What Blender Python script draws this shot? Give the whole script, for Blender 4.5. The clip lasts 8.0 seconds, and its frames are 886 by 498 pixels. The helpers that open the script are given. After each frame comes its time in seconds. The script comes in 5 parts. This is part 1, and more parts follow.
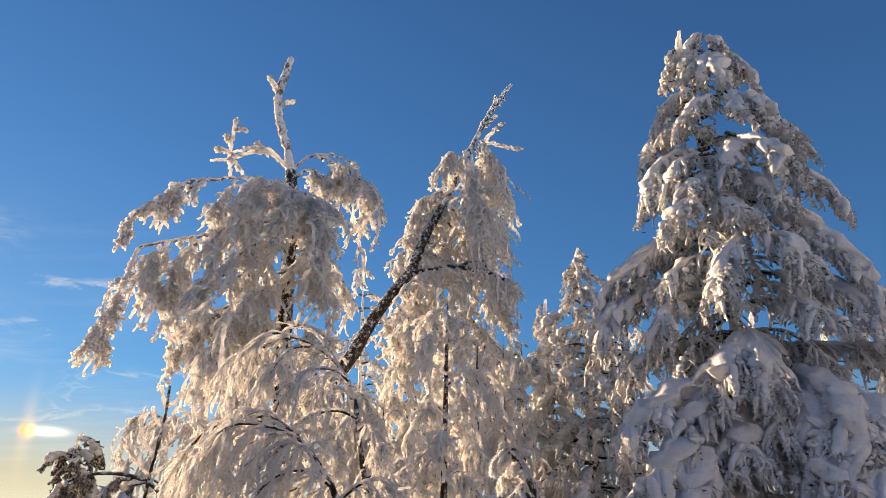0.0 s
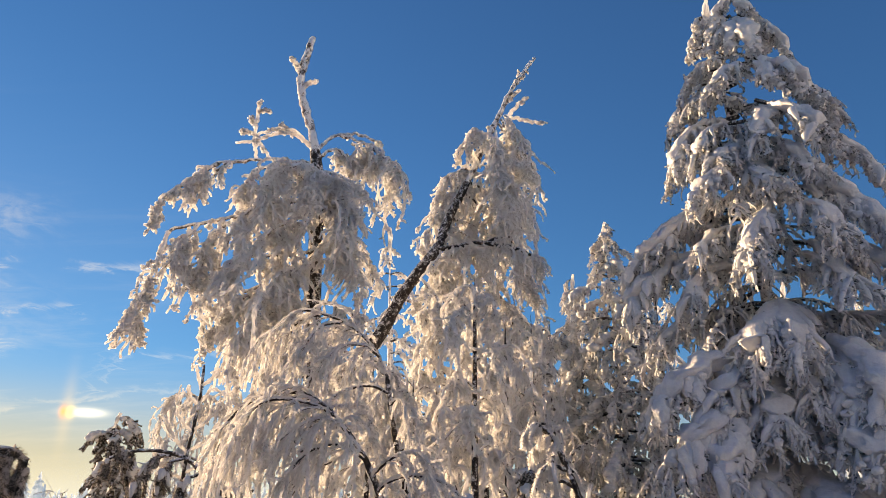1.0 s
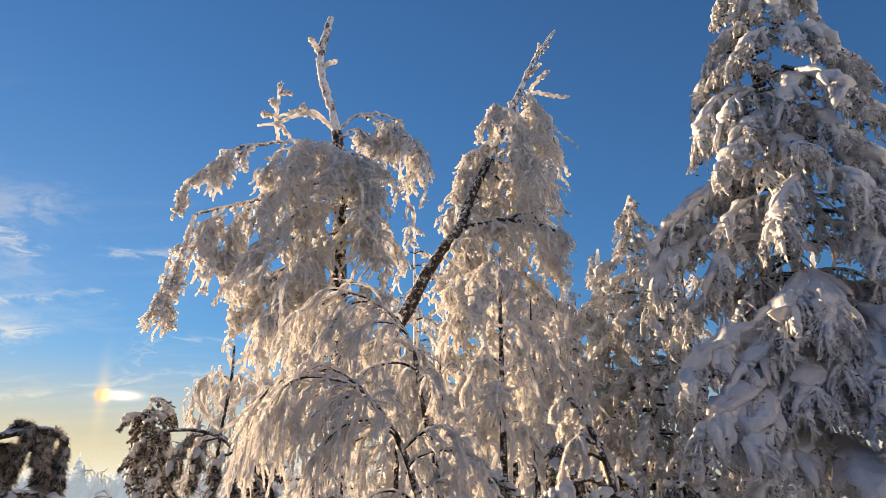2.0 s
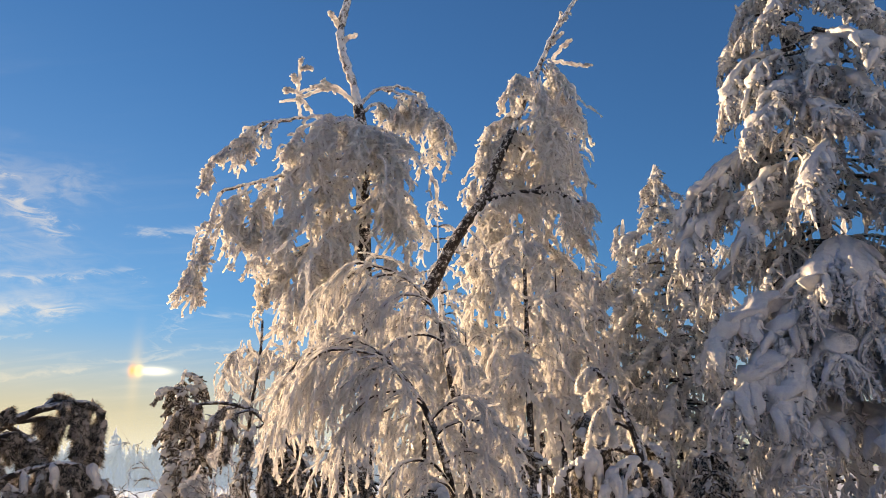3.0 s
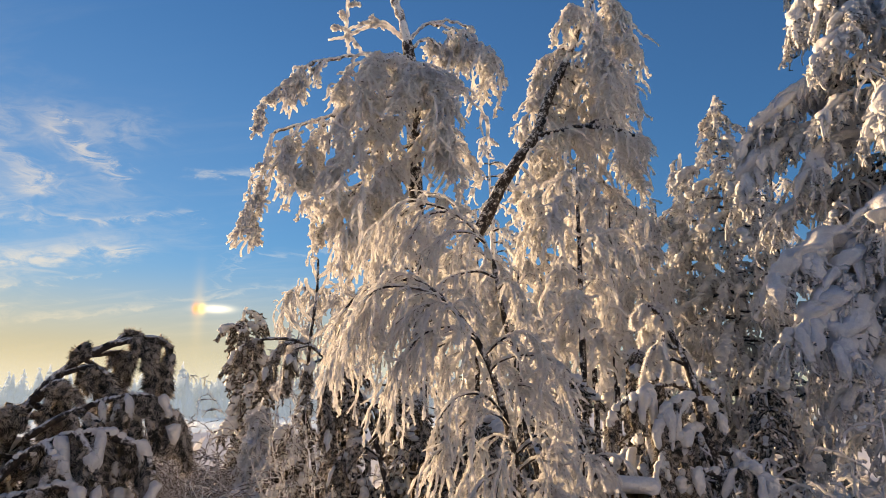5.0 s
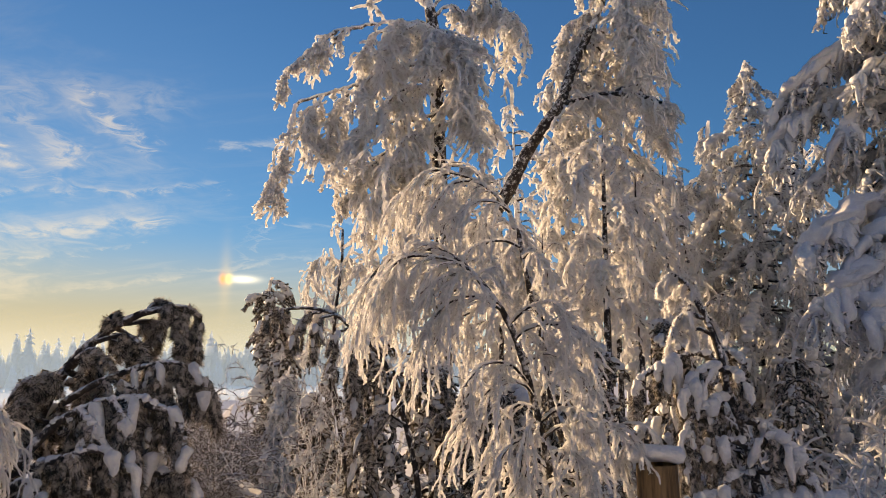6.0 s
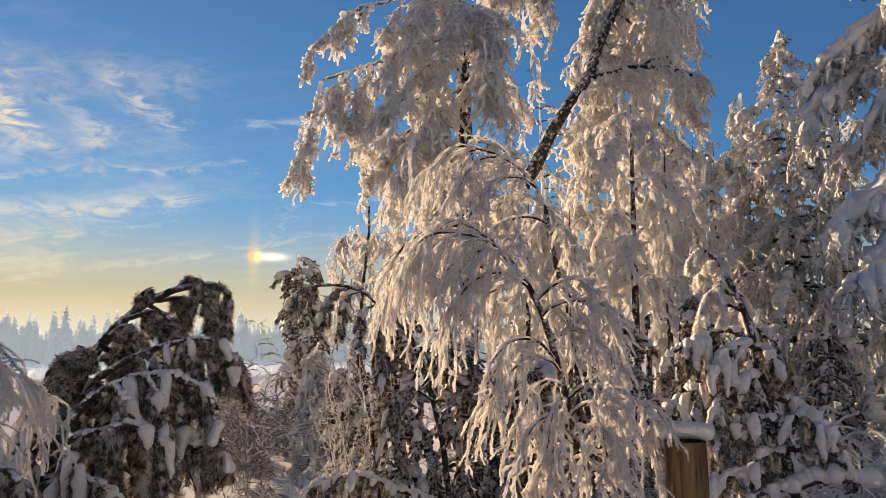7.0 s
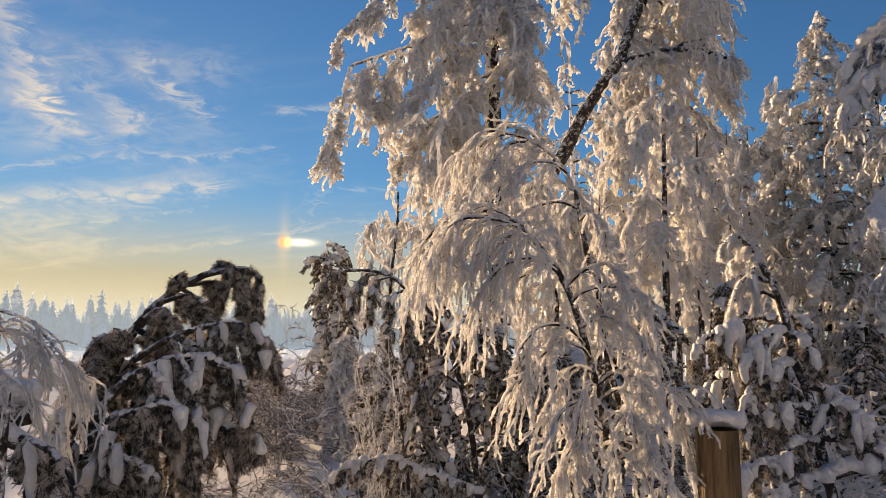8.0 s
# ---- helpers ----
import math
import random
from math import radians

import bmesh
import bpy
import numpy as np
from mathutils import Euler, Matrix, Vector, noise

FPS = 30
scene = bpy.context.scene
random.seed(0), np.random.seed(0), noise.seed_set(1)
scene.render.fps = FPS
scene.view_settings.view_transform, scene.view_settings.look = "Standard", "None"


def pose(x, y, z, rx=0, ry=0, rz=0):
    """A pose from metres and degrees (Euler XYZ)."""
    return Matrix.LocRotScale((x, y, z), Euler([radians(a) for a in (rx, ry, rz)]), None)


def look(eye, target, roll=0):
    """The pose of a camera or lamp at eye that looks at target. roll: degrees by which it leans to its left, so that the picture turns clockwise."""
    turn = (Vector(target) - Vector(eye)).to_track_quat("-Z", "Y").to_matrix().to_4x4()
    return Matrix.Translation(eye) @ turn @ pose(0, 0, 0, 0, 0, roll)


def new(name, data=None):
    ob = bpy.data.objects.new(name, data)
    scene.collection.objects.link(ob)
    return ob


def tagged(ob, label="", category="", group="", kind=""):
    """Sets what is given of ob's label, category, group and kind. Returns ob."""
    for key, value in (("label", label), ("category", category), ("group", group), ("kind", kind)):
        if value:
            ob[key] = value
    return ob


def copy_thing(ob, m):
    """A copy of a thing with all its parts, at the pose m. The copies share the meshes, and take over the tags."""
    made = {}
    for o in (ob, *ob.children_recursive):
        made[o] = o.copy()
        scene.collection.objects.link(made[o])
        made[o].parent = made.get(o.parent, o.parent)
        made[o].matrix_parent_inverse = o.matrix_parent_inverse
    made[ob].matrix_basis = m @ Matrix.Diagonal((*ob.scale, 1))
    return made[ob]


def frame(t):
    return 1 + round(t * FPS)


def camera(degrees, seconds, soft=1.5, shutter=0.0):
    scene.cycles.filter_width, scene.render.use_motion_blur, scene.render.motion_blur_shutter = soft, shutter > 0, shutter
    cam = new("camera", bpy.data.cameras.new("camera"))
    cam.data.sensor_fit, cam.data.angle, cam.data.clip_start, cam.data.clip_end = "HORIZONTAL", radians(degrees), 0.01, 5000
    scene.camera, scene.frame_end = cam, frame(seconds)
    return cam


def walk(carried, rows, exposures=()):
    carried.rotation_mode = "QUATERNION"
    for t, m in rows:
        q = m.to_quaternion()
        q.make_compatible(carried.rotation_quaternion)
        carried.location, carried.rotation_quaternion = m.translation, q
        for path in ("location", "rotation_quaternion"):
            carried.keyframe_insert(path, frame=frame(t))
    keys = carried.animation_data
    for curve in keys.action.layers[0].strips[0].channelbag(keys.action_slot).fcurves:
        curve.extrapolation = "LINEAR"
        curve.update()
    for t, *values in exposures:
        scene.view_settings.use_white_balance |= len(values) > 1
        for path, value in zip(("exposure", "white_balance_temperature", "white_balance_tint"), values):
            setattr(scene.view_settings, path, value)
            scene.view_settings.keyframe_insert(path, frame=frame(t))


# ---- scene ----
# Camera: a hand-held turn to the left and down, on nearly one spot.
cam = camera(64.3, 8.0, soft=0.45)
EYE = 1.7
ROWS = [
    (0.0, 0.0, 0.0, 0.0, 0.0, 23.4, 0.0),
    (0.5, -0.005, 0.002, -0.008, 1.091, 22.559, -0.10),
    (1.0, -0.011, 0.005, -0.014, 2.245, 21.606, -0.368),
    (1.5, -0.015, 0.006, -0.019, 3.308, 20.762, -0.695),
    (3.0, -0.021, 0.008, -0.032, 6.382, 17.770, -1.242),
    (3.5, -0.022, 0.009, -0.034, 7.568, 16.568, -1.143),
    (4.0, -0.024, 0.010, -0.035, 8.753, 15.296, -0.992),
    (4.5, -0.026, 0.012, -0.036, 9.807, 14.069, -0.856),
    (6.0, -0.034, 0.021, -0.040, 12.787, 10.446, -0.483),
    (6.5, -0.035, 0.026, -0.040, 13.864, 9.377, -0.473),
    (7.0, -0.036, 0.030, -0.040, 14.971, 8.584, -0.372),
    (7.5, -0.038, 0.033, -0.042, 16.103, 7.967, -0.202),
    (8.0, -0.043, 0.034, -0.043, 17.278, 7.456, 0.094),
]
walk(cam, [(t, pose(x, y, EYE + z, 90 + pitch, 0, yaw) @ pose(0, 0, 0, 0, 0, roll)) for t, x, y, z, yaw, pitch, roll in ROWS],
     exposures=[(0.0, 1.61, 8600, 12), (8.0, 1.31, 9000, 12)])

# ---- world and sun ----
SUN_AZ, SUN_EL = 52.0, 8.0      # degrees to the left of +y, and above the horizon
sun_way = Vector((-math.sin(radians(SUN_AZ)) * math.cos(radians(SUN_EL)), math.cos(radians(SUN_AZ)) * math.cos(radians(SUN_EL)), math.sin(radians(SUN_EL))))
sun = new("sun", bpy.data.lights.new("sun", "SUN"))
sun.data.energy, sun.data.angle, sun.data.color = 4.4, radians(0.6), (1.0, 0.79, 0.585)
sun.matrix_world = look(sun_way * 100, (0, 0, 0))


class Nodes:
    """Short hand for a node tree."""

    def __init__(self, tree):
        self.tree = tree

    def add(self, kind, **given):
        node = self.tree.nodes.new(kind)
        for key, value in given.items():
            if key == "operation":
                node.operation = value
            elif key == "blend":
                node.blend_type = value
        return node

    def put(self, node, slot, value):
        if isinstance(value, bpy.types.NodeSocket):
            self.tree.links.new(value, node.inputs[slot])
        else:
            node.inputs[slot].default_value = value

    def math(self, operation, a, b=0.0, c=0.0, clamp=False):
        node = self.add("ShaderNodeMath", operation=operation)
        node.use_clamp = clamp
        for n, v in enumerate((a, b, c)):
            self.put(node, n, v)
        return node.outputs[0]

    def vec(self, operation, a, b=(0, 0, 0), out=0):
        node = self.add("ShaderNodeVectorMath", operation=operation)
        self.put(node, 0, a)
        self.put(node, 1, b)
        return node.outputs[out]

    def mix(self, fac, a, b, blend="MIX"):
        node = self.add("ShaderNodeMix")
        node.data_type, node.blend_type = "RGBA", blend
        self.put(node, 0, fac)
        self.put(node, 6, a)
        self.put(node, 7, b)
        return node.outputs[2]

    def ramp(self, value, lo, hi):
        """0 below lo, 1 above hi, smooth between."""
        node = self.add("ShaderNodeMapRange")
        node.interpolation_type = "SMOOTHSTEP"
        for n, v in enumerate((value, lo, hi, 0.0, 1.0)):
            self.put(node, n, v)
        return node.outputs[0]

    def noise(self, where, scale, detail=4.0, rough=0.55, warp=0.0):
        node = self.add("ShaderNodeTexNoise")
        if where is not None:
            self.put(node, "Vector", where)
        for slot, v in (("Scale", scale), ("Detail", detail), ("Roughness", rough), ("Distortion", warp)):
            self.put(node, slot, v)
        return node.outputs["Fac"]


def build_world():
    world = bpy.data.worlds.new("winter_sky")
    scene.world = world
    world.use_nodes = True
    world.node_tree.nodes.clear()
    n = Nodes(world.node_tree)
    sky = n.add("ShaderNodeTexSky")
    sky.sky_type, sky.sun_disc = "NISHITA", False
    sky.sun_elevation, sky.sun_rotation = radians(SUN_EL), radians(-SUN_AZ)
    sky.altitude, sky.air_density, sky.dust_density, sky.ozone_density = 400, 1.0, 0.0, 5.0
    way = n.add("ShaderNodeTexCoord").outputs["Generated"]
    split = n.add("ShaderNodeSeparateXYZ")
    n.put(split, 0, way)
    x, y, z = split.outputs
    # Cirrus on a flat layer high above: streaks that crowd towards the horizon.
    lift = n.math("ADD", n.math("MAXIMUM", z, 0.0), 0.10)
    flat = n.add("ShaderNodeCombineXYZ")
    n.put(flat, 0, n.math("DIVIDE", x, lift))
    n.put(flat, 1, n.math("DIVIDE", y, lift))
    turn = n.add("ShaderNodeMapping")
    n.put(turn, "Vector", flat.outputs[0])
    n.put(turn, "Rotation", (0, 0, radians(-38)))
    n.put(turn, "Scale", (0.45, 1.5, 1.0))
    streak = n.noise(turn.outputs[0], 2.1, 10.0, 0.6, 1.6)
    veil = n.noise(flat.outputs[0], 0.8, 4.0, 0.5, 0.6)
    side = n.vec("DOT_PRODUCT", way, (-math.sin(radians(48)), math.cos(radians(48)), 0.0), out=1)
    cover = n.math("MULTIPLY", n.ramp(side, 0.72, 0.97), n.ramp(z, 0.60, 0.28))
    cloud = n.math("MULTIPLY", n.ramp(n.math("ADD", streak, n.math("MULTIPLY", veil, 0.6)), 0.74, 1.08), cover)
    # Single wisps, each along a line of azimuth and height in degrees, frayed by the streaks.
    azimuth = n.math("MULTIPLY", n.math("ARCTAN2", n.math("MULTIPLY", x, -1.0), y), 180 / math.pi)
    height = n.math("MULTIPLY", n.math("ARCSINE", z), 180 / math.pi)
    spread = n.add("ShaderNodeCombineXYZ")
    n.put(spread, 0, n.math("MULTIPLY", azimuth, 0.16))
    n.put(spread, 1, n.math("MULTIPLY", height, 0.42))
    fray = n.noise(spread.outputs[0], 1.0, 7.0, 0.6, 0.8)
    ripple = n.noise(spread.outputs[0], 2.3, 7.0, 0.62, 1.4)
    frayed_az = n.math("ADD", azimuth, n.math("MULTIPLY", n.math("SUBTRACT", ripple, 0.5), 7.0))
    frayed_el = n.math("ADD", height, n.math("MULTIPLY", n.math("SUBTRACT", fray, 0.5), 4.0))
    tuft = n.ramp(n.math("ADD", n.math("MULTIPLY", ripple, 0.6), n.math("MULTIPLY", fray, 0.4)), 0.36, 0.62)

    def wisp(u0, v0, u1, v1, wide, dense):
        long = math.hypot(u1 - u0, v1 - v0)
        du, dv = (u1 - u0) / long, (v1 - v0) / long
        a, b = n.math("SUBTRACT", frayed_az, u0), n.math("SUBTRACT", frayed_el, v0)
        along = n.math("ADD", n.math("MULTIPLY", a, du), n.math("MULTIPLY", b, dv))
        off = n.math("DIVIDE", n.math("SUBTRACT", n.math("MULTIPLY", a, dv), n.math("MULTIPLY", b, du)), wide)
        past = n.math("DIVIDE", n.math("MAXIMUM", n.math("MAXIMUM", n.math("MULTIPLY", along, -1.0), n.math("SUBTRACT", along, long)), 0.0), wide * 2.5)
        fall = n.math("EXPONENT", n.math("MULTIPLY", n.math("ADD", n.math("MULTIPLY", off, off), n.math("MULTIPLY", past, past)), -1.0))
        return n.math("MULTIPLY", fall, dense)

    wisps = 0.0
    for row in ((51.6, 23.1, 48.3, 16.8, 1.07, 0.42), (48.3, 16.8, 44.9, 14.8, 0.82, 0.42), (47.1, 20.1, 38.1, 20.6, 1.48, 0.24), (40.9, 19.8, 37.9, 17.8, 0.61, 0.50), (44.6, 17.8, 42.5, 16.4, 0.61, 0.38), (50.4, 12.1, 31.4, 15.0, 0.20, 0.30), (50.5, 9.6, 37.0, 12.0, 0.70, 0.60), (50.4, 8.2, 42.3, 9.6, 0.70, 0.30),
                (30.6, 18.1, 26.0, 18.6, 0.25, 0.45), (41.0, 7.0, 33.3, 7.8, 0.20, 0.30), (47.7, 7.9, 36.7, 9.9, 0.20, 0.28), (25.9, 12.4, 18.4, 12.7, 0.12, 0.30), (29.0, 9.5, 28.0, 11.6, 0.29, 0.20), (31.6, 8.5, 23.5, 10.0, 0.20, 0.30), (52.3, 15.6, 40.3, 14.7, 2.46, 0.20), (51.6, 6.2, 45.5, 7.2, 1.23, 0.35)):
        wisps = n.math("ADD", wisps, wisp(*row))
    wisps = n.math("MULTIPLY", wisps, n.math("ADD", n.math("MULTIPLY", tuft, 0.6), 0.10))
    toward = n.vec("DOT_PRODUCT", way, tuple(sun_way), out=1)
    near_sun = n.ramp(toward, 0.84, 1.0)
    tone = n.mix(near_sun, (4.2, 5.0, 5.7, 1), (6.6, 5.9, 4.6, 1))
    # The glare round the sun, held within what thin air would scatter, and the yellow of the low sky below it.
    held = n.vec("ADD", n.vec("MULTIPLY", sky.outputs[0], (0.07, 0.07, 0.07)), (1, 1, 1))
    plain = n.vec("MULTIPLY", n.vec("DIVIDE", sky.outputs[0], held), (0.62, 1.0, 1.31))
    low = n.math("MULTIPLY", n.ramp(z, 0.20, 0.02), n.ramp(toward, 0.66, 0.99))
    plain = n.mix(n.math("MULTIPLY", n.ramp(z, 0.24, 0.0), 0.62), plain, (3.1, 3.1, 2.55, 1))
    plain = n.mix(n.math("MULTIPLY", low, 0.9), plain, (3.85, 3.3, 1.85, 1))
    cloud = n.math("MINIMUM", n.math("ADD", n.math("ADD", n.math("MULTIPLY", cloud, 0.10), n.math("MULTIPLY", cover, 0.03)), wisps), 0.85)
    colour = n.mix(cloud, plain, tone)
    # The mock sun: a short spectrum 22 degrees from the sun at its height.
    dog_az, dog_el = radians(30.0), radians(7.8)
    dog = Vector((-math.sin(dog_az) * math.cos(dog_el), math.cos(dog_az) * math.cos(dog_el), math.sin(dog_el)))
    right = Vector((math.cos(dog_az), math.sin(dog_az), 0.0))
    across = n.vec("DOT_PRODUCT", way, tuple(right), out=1)
    up = n.math("SUBTRACT", z, dog.z)
    ahead = n.ramp(n.vec("DOT_PRODUCT", way, tuple(dog), out=1), 0.9, 0.99)

    def spot(centre, width, height):
        a = n.math("POWER", n.math("DIVIDE", n.math("SUBTRACT", across, centre), width), 2.0)
        b = n.math("POWER", n.math("DIVIDE", up, height), 2.0)
        return n.math("MULTIPLY", n.math("EXPONENT", n.math("MULTIPLY", n.math("ADD", a, b), -1.0)), ahead)

    for centre, width, height, tint, share in ((0.020, 0.019, 0.0045, (12.5, 12.3, 11.2, 1), 0.75), (-0.002, 0.007, 0.04, (6.6, 5.4, 3.4, 1), 0.22),
                                               (0.0025, 0.0045, 0.0062, (12.0, 9.4, 3.2, 1), 0.85), (-0.0055, 0.004, 0.0066, (9.5, 4.0, 1.5, 1), 0.85)):
        colour = n.mix(n.math("MULTIPLY", spot(centre, width, height), share), colour, tint)
    back = n.add("ShaderNodeBackground")
    n.put(back, "Color", colour)
    n.put(back, "Strength", 0.068)
    out = n.add("ShaderNodeOutputWorld")
    n.put(out, 0, back.outputs[0])


build_world()


# ---- materials ----
def material(name, one, two, scale, rough=0.7, bump=0.3, fine=60.0, glow=0.0, cover=None, bare=0.5, bias=0.35, gloss=0.25, grain=1.0):
    """Two colours mixed by noise at two scales, with bump. glow: light let through. cover: a frost colour that lies on
    what faces up and in patches, more where bare is small."""
    m = bpy.data.materials.new(name)
    m.use_nodes = True
    m.node_tree.nodes.clear()
    n = Nodes(m.node_tree)
    geo = n.vec("MULTIPLY", n.add("ShaderNodeTexCoord").outputs["Object"], (1.0, 1.0, grain))
    large, small = n.noise(geo, scale, 4.0), n.noise(geo, fine, 3.0, 0.6)
    both = n.math("ADD", n.math("MULTIPLY", large, 0.6), n.math("MULTIPLY", small, 0.4))
    colour = n.mix(n.ramp(both, 0.36, 0.64), (*one, 1), (*two, 1))
    if cover:
        split = n.add("ShaderNodeSeparateXYZ")
        n.put(split, 0, n.add("ShaderNodeNewGeometry").outputs["Normal"])
        lies = n.math("ADD", n.math("MULTIPLY", split.outputs[2], bias), both)
        colour = n.mix(n.ramp(lies, bare - 0.07, bare + 0.07), colour, (*cover, 1))
    shader = n.add("ShaderNodeBsdfPrincipled")
    n.put(shader, "Base Color", colour)
    n.put(shader, "Roughness", rough)
    n.put(shader, "Specular IOR Level", gloss)
    if bump:
        relief = n.add("ShaderNodeBump")
        n.put(relief, "Strength", bump)
        n.put(relief, "Distance", 0.035)
        n.put(relief, "Height", both)
        n.put(shader, "Normal", relief.outputs[0])
    surface = shader.outputs[0]
    if glow:
        thin = n.add("ShaderNodeBsdfTranslucent")
        n.put(thin, "Color", colour)
        blend = n.add("ShaderNodeMixShader")
        n.put(blend, 0, glow)
        n.put(blend, 1, surface)
        n.put(blend, 2, thin.outputs[0])
        surface = blend.outputs[0]
    n.put(n.add("ShaderNodeOutputMaterial"), 0, surface)
    return m


RIME = material("rime", (0.70, 0.67, 0.65), (0.84, 0.82, 0.80), 18.0, 0.6, 1.0, 110.0, glow=0.58, cover=(0.94, 0.93, 0.92), bare=0.40, bias=0.15)
SNOW = material("snow", (0.76, 0.76, 0.77), (0.87, 0.87, 0.87), 13.0, 0.6, 1.0, 60.0, glow=0.15)
GROUND = material("snow_ground", (0.80, 0.81, 0.82), (0.86, 0.86, 0.86), 0.8, 0.95, 0.5, 9.0, gloss=0.0)
BARK = material("frosted_bark", (0.022, 0.018, 0.016), (0.07, 0.055, 0.045), 14.0, 0.85, 0.8, 55.0, cover=(0.74, 0.74, 0.75), bare=0.56, bias=0.12)
TWIG = material("rimed_limb", (0.05, 0.038, 0.03), (0.13, 0.10, 0.08), 16.0, 0.8, 0.8, 60.0, cover=(0.84, 0.83, 0.83), bare=0.42, bias=0.16)
FROSTED = material("frost_streaked_bark", (0.06, 0.04, 0.032), (0.16, 0.12, 0.09), 9.0, 0.8, 0.8, 55.0, cover=(0.88, 0.87, 0.86), bare=0.465, bias=0.10)
NEEDLE = material("frosted_needles", (0.040, 0.045, 0.034), (0.095, 0.095, 0.07), 6.0, 0.8, 0.7, 70.0, glow=0.12, cover=(0.72, 0.71, 0.70), bare=0.39, bias=0.12)
PINE = material("pine_needles", (0.035, 0.03, 0.02), (0.13, 0.10, 0.07), 26.0, 0.8, 0.7, 140.0, glow=0.22, cover=(0.64, 0.58, 0.52), bare=0.535, bias=0.14)
BRUSH = material("frosted_brush", (0.075, 0.055, 0.042), (0.19, 0.145, 0.11), 12.0, 0.75, 0.7, 50.0, glow=0.12, cover=(0.70, 0.67, 0.64), bare=0.525, bias=0.18)
# Pale blue base colour and strong translucency stand in for distance haze.
FAR = material("far_spruce_haze_tint", (0.60, 0.68, 0.74), (0.74, 0.81, 0.86), 0.4, 0.95, 0.0, 3.0, glow=0.8, cover=(0.84, 0.88, 0.92), bare=0.44, bias=0.2, gloss=0.0)


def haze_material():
    """A sheet standing in for ice haze: tinted blue, nearly clear, scattering a little of the light that falls through
    it, thinner upwards.
    """
    m = bpy.data.materials.new("haze_sheet")
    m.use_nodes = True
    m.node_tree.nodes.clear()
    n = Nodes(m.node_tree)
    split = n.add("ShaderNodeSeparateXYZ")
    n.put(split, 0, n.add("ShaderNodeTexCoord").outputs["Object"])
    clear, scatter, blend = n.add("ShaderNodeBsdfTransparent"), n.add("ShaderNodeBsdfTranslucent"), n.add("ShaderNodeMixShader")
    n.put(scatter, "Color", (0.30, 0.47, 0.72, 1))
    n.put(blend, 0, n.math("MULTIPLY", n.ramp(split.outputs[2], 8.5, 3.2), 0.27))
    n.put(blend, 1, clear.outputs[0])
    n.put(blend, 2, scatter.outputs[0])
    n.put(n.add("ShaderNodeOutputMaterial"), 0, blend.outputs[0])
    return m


HAZE = haze_material()
WOOD = material("weathered_post_wood", (0.065, 0.042, 0.022), (0.25, 0.165, 0.085), 16.0, 0.75, 0.9, 70.0, grain=0.07)


# ---- mesh tools ----
def lattice(ix, iy, iz, seed):
    h = (ix.astype(np.int64) * 374761393 + iy.astype(np.int64) * 668265263 + iz.astype(np.int64) * 2147483647 + seed * 1274126177) & 0xFFFFFFFF
    h = ((h ^ (h >> 13)) * 1274126177) & 0xFFFFFFFF
    return ((h ^ (h >> 16)) & 0xFFFF) / 32767.5 - 1.0


SKEW = np.array(Euler((0.7, 0.5, 1.1)).to_matrix())


def bumps(p, scale, seed=0):
    """Smooth noise from -1 to 1 at the places p."""
    q = p @ SKEW * scale + seed * 1.37
    i = np.floor(q).astype(np.int64)
    f = q - i
    f = f * f * (3 - 2 * f)
    total = 0.0
    for dx in (0, 1):
        for dy in (0, 1):
            for dz in (0, 1):
                w = np.where(dx, f[..., 0], 1 - f[..., 0]) * np.where(dy, f[..., 1], 1 - f[..., 1]) * np.where(dz, f[..., 2], 1 - f[..., 2])
                total = total + w * lattice(i[..., 0] + dx, i[..., 1] + dy, i[..., 2] + dz, seed)
    return total


def unit(v):
    return v / (np.linalg.norm(v, axis=-1, keepdims=True) + 1e-9)


def bend(points, count):
    """A smooth line of count places through a few points."""
    p = np.array(points, float)
    p = np.vstack([2 * p[0] - p[1], p, 2 * p[-1] - p[-2]])
    out = []
    for s in np.linspace(0, len(p) - 3 - 1e-6, count):
        k, f = int(s), s - int(s)
        a, b, c, d = p[k : k + 4]
        out.append(0.5 * (2 * b + (c - a) * f + (2 * a - 5 * b + 4 * c - d) * f * f + (3 * b - a - 3 * c + d) * f**3))
    return np.array(out)


def grow(rng, start, way, length, steps, droop, wiggle):
    """Lines that set out from start along way, each of its own length, and bow to the ground. Returns N x steps x 3."""
    n = len(start)
    line = np.zeros((n, steps, 3))
    line[:, 0], head = start, unit(way)
    hop = (np.asarray(length, float) / (steps - 1)).reshape(-1, 1) * np.ones((n, 1))
    pull = np.asarray(droop, float).reshape(-1, 1) * np.ones((n, 1))
    for k in range(1, steps):
        line[:, k] = line[:, k - 1] + head * hop
        head = unit(head + rng.normal(0, wiggle, (n, 3)) + pull * np.array([0, 0, -1.0]))
    return line


def births(rng, lines, count, lo=0.1, hi=1.0):
    """Places and headings on lines, for side shoots."""
    n, k, _ = lines.shape
    row = rng.integers(0, n, count)
    s = rng.uniform(lo, hi, count) * (k - 1.001)
    i = s.astype(int)
    f = (s - i)[:, None]
    a, b = lines[row, i], lines[row, i + 1]
    return a + (b - a) * f, unit(b - a), s / (k - 1)


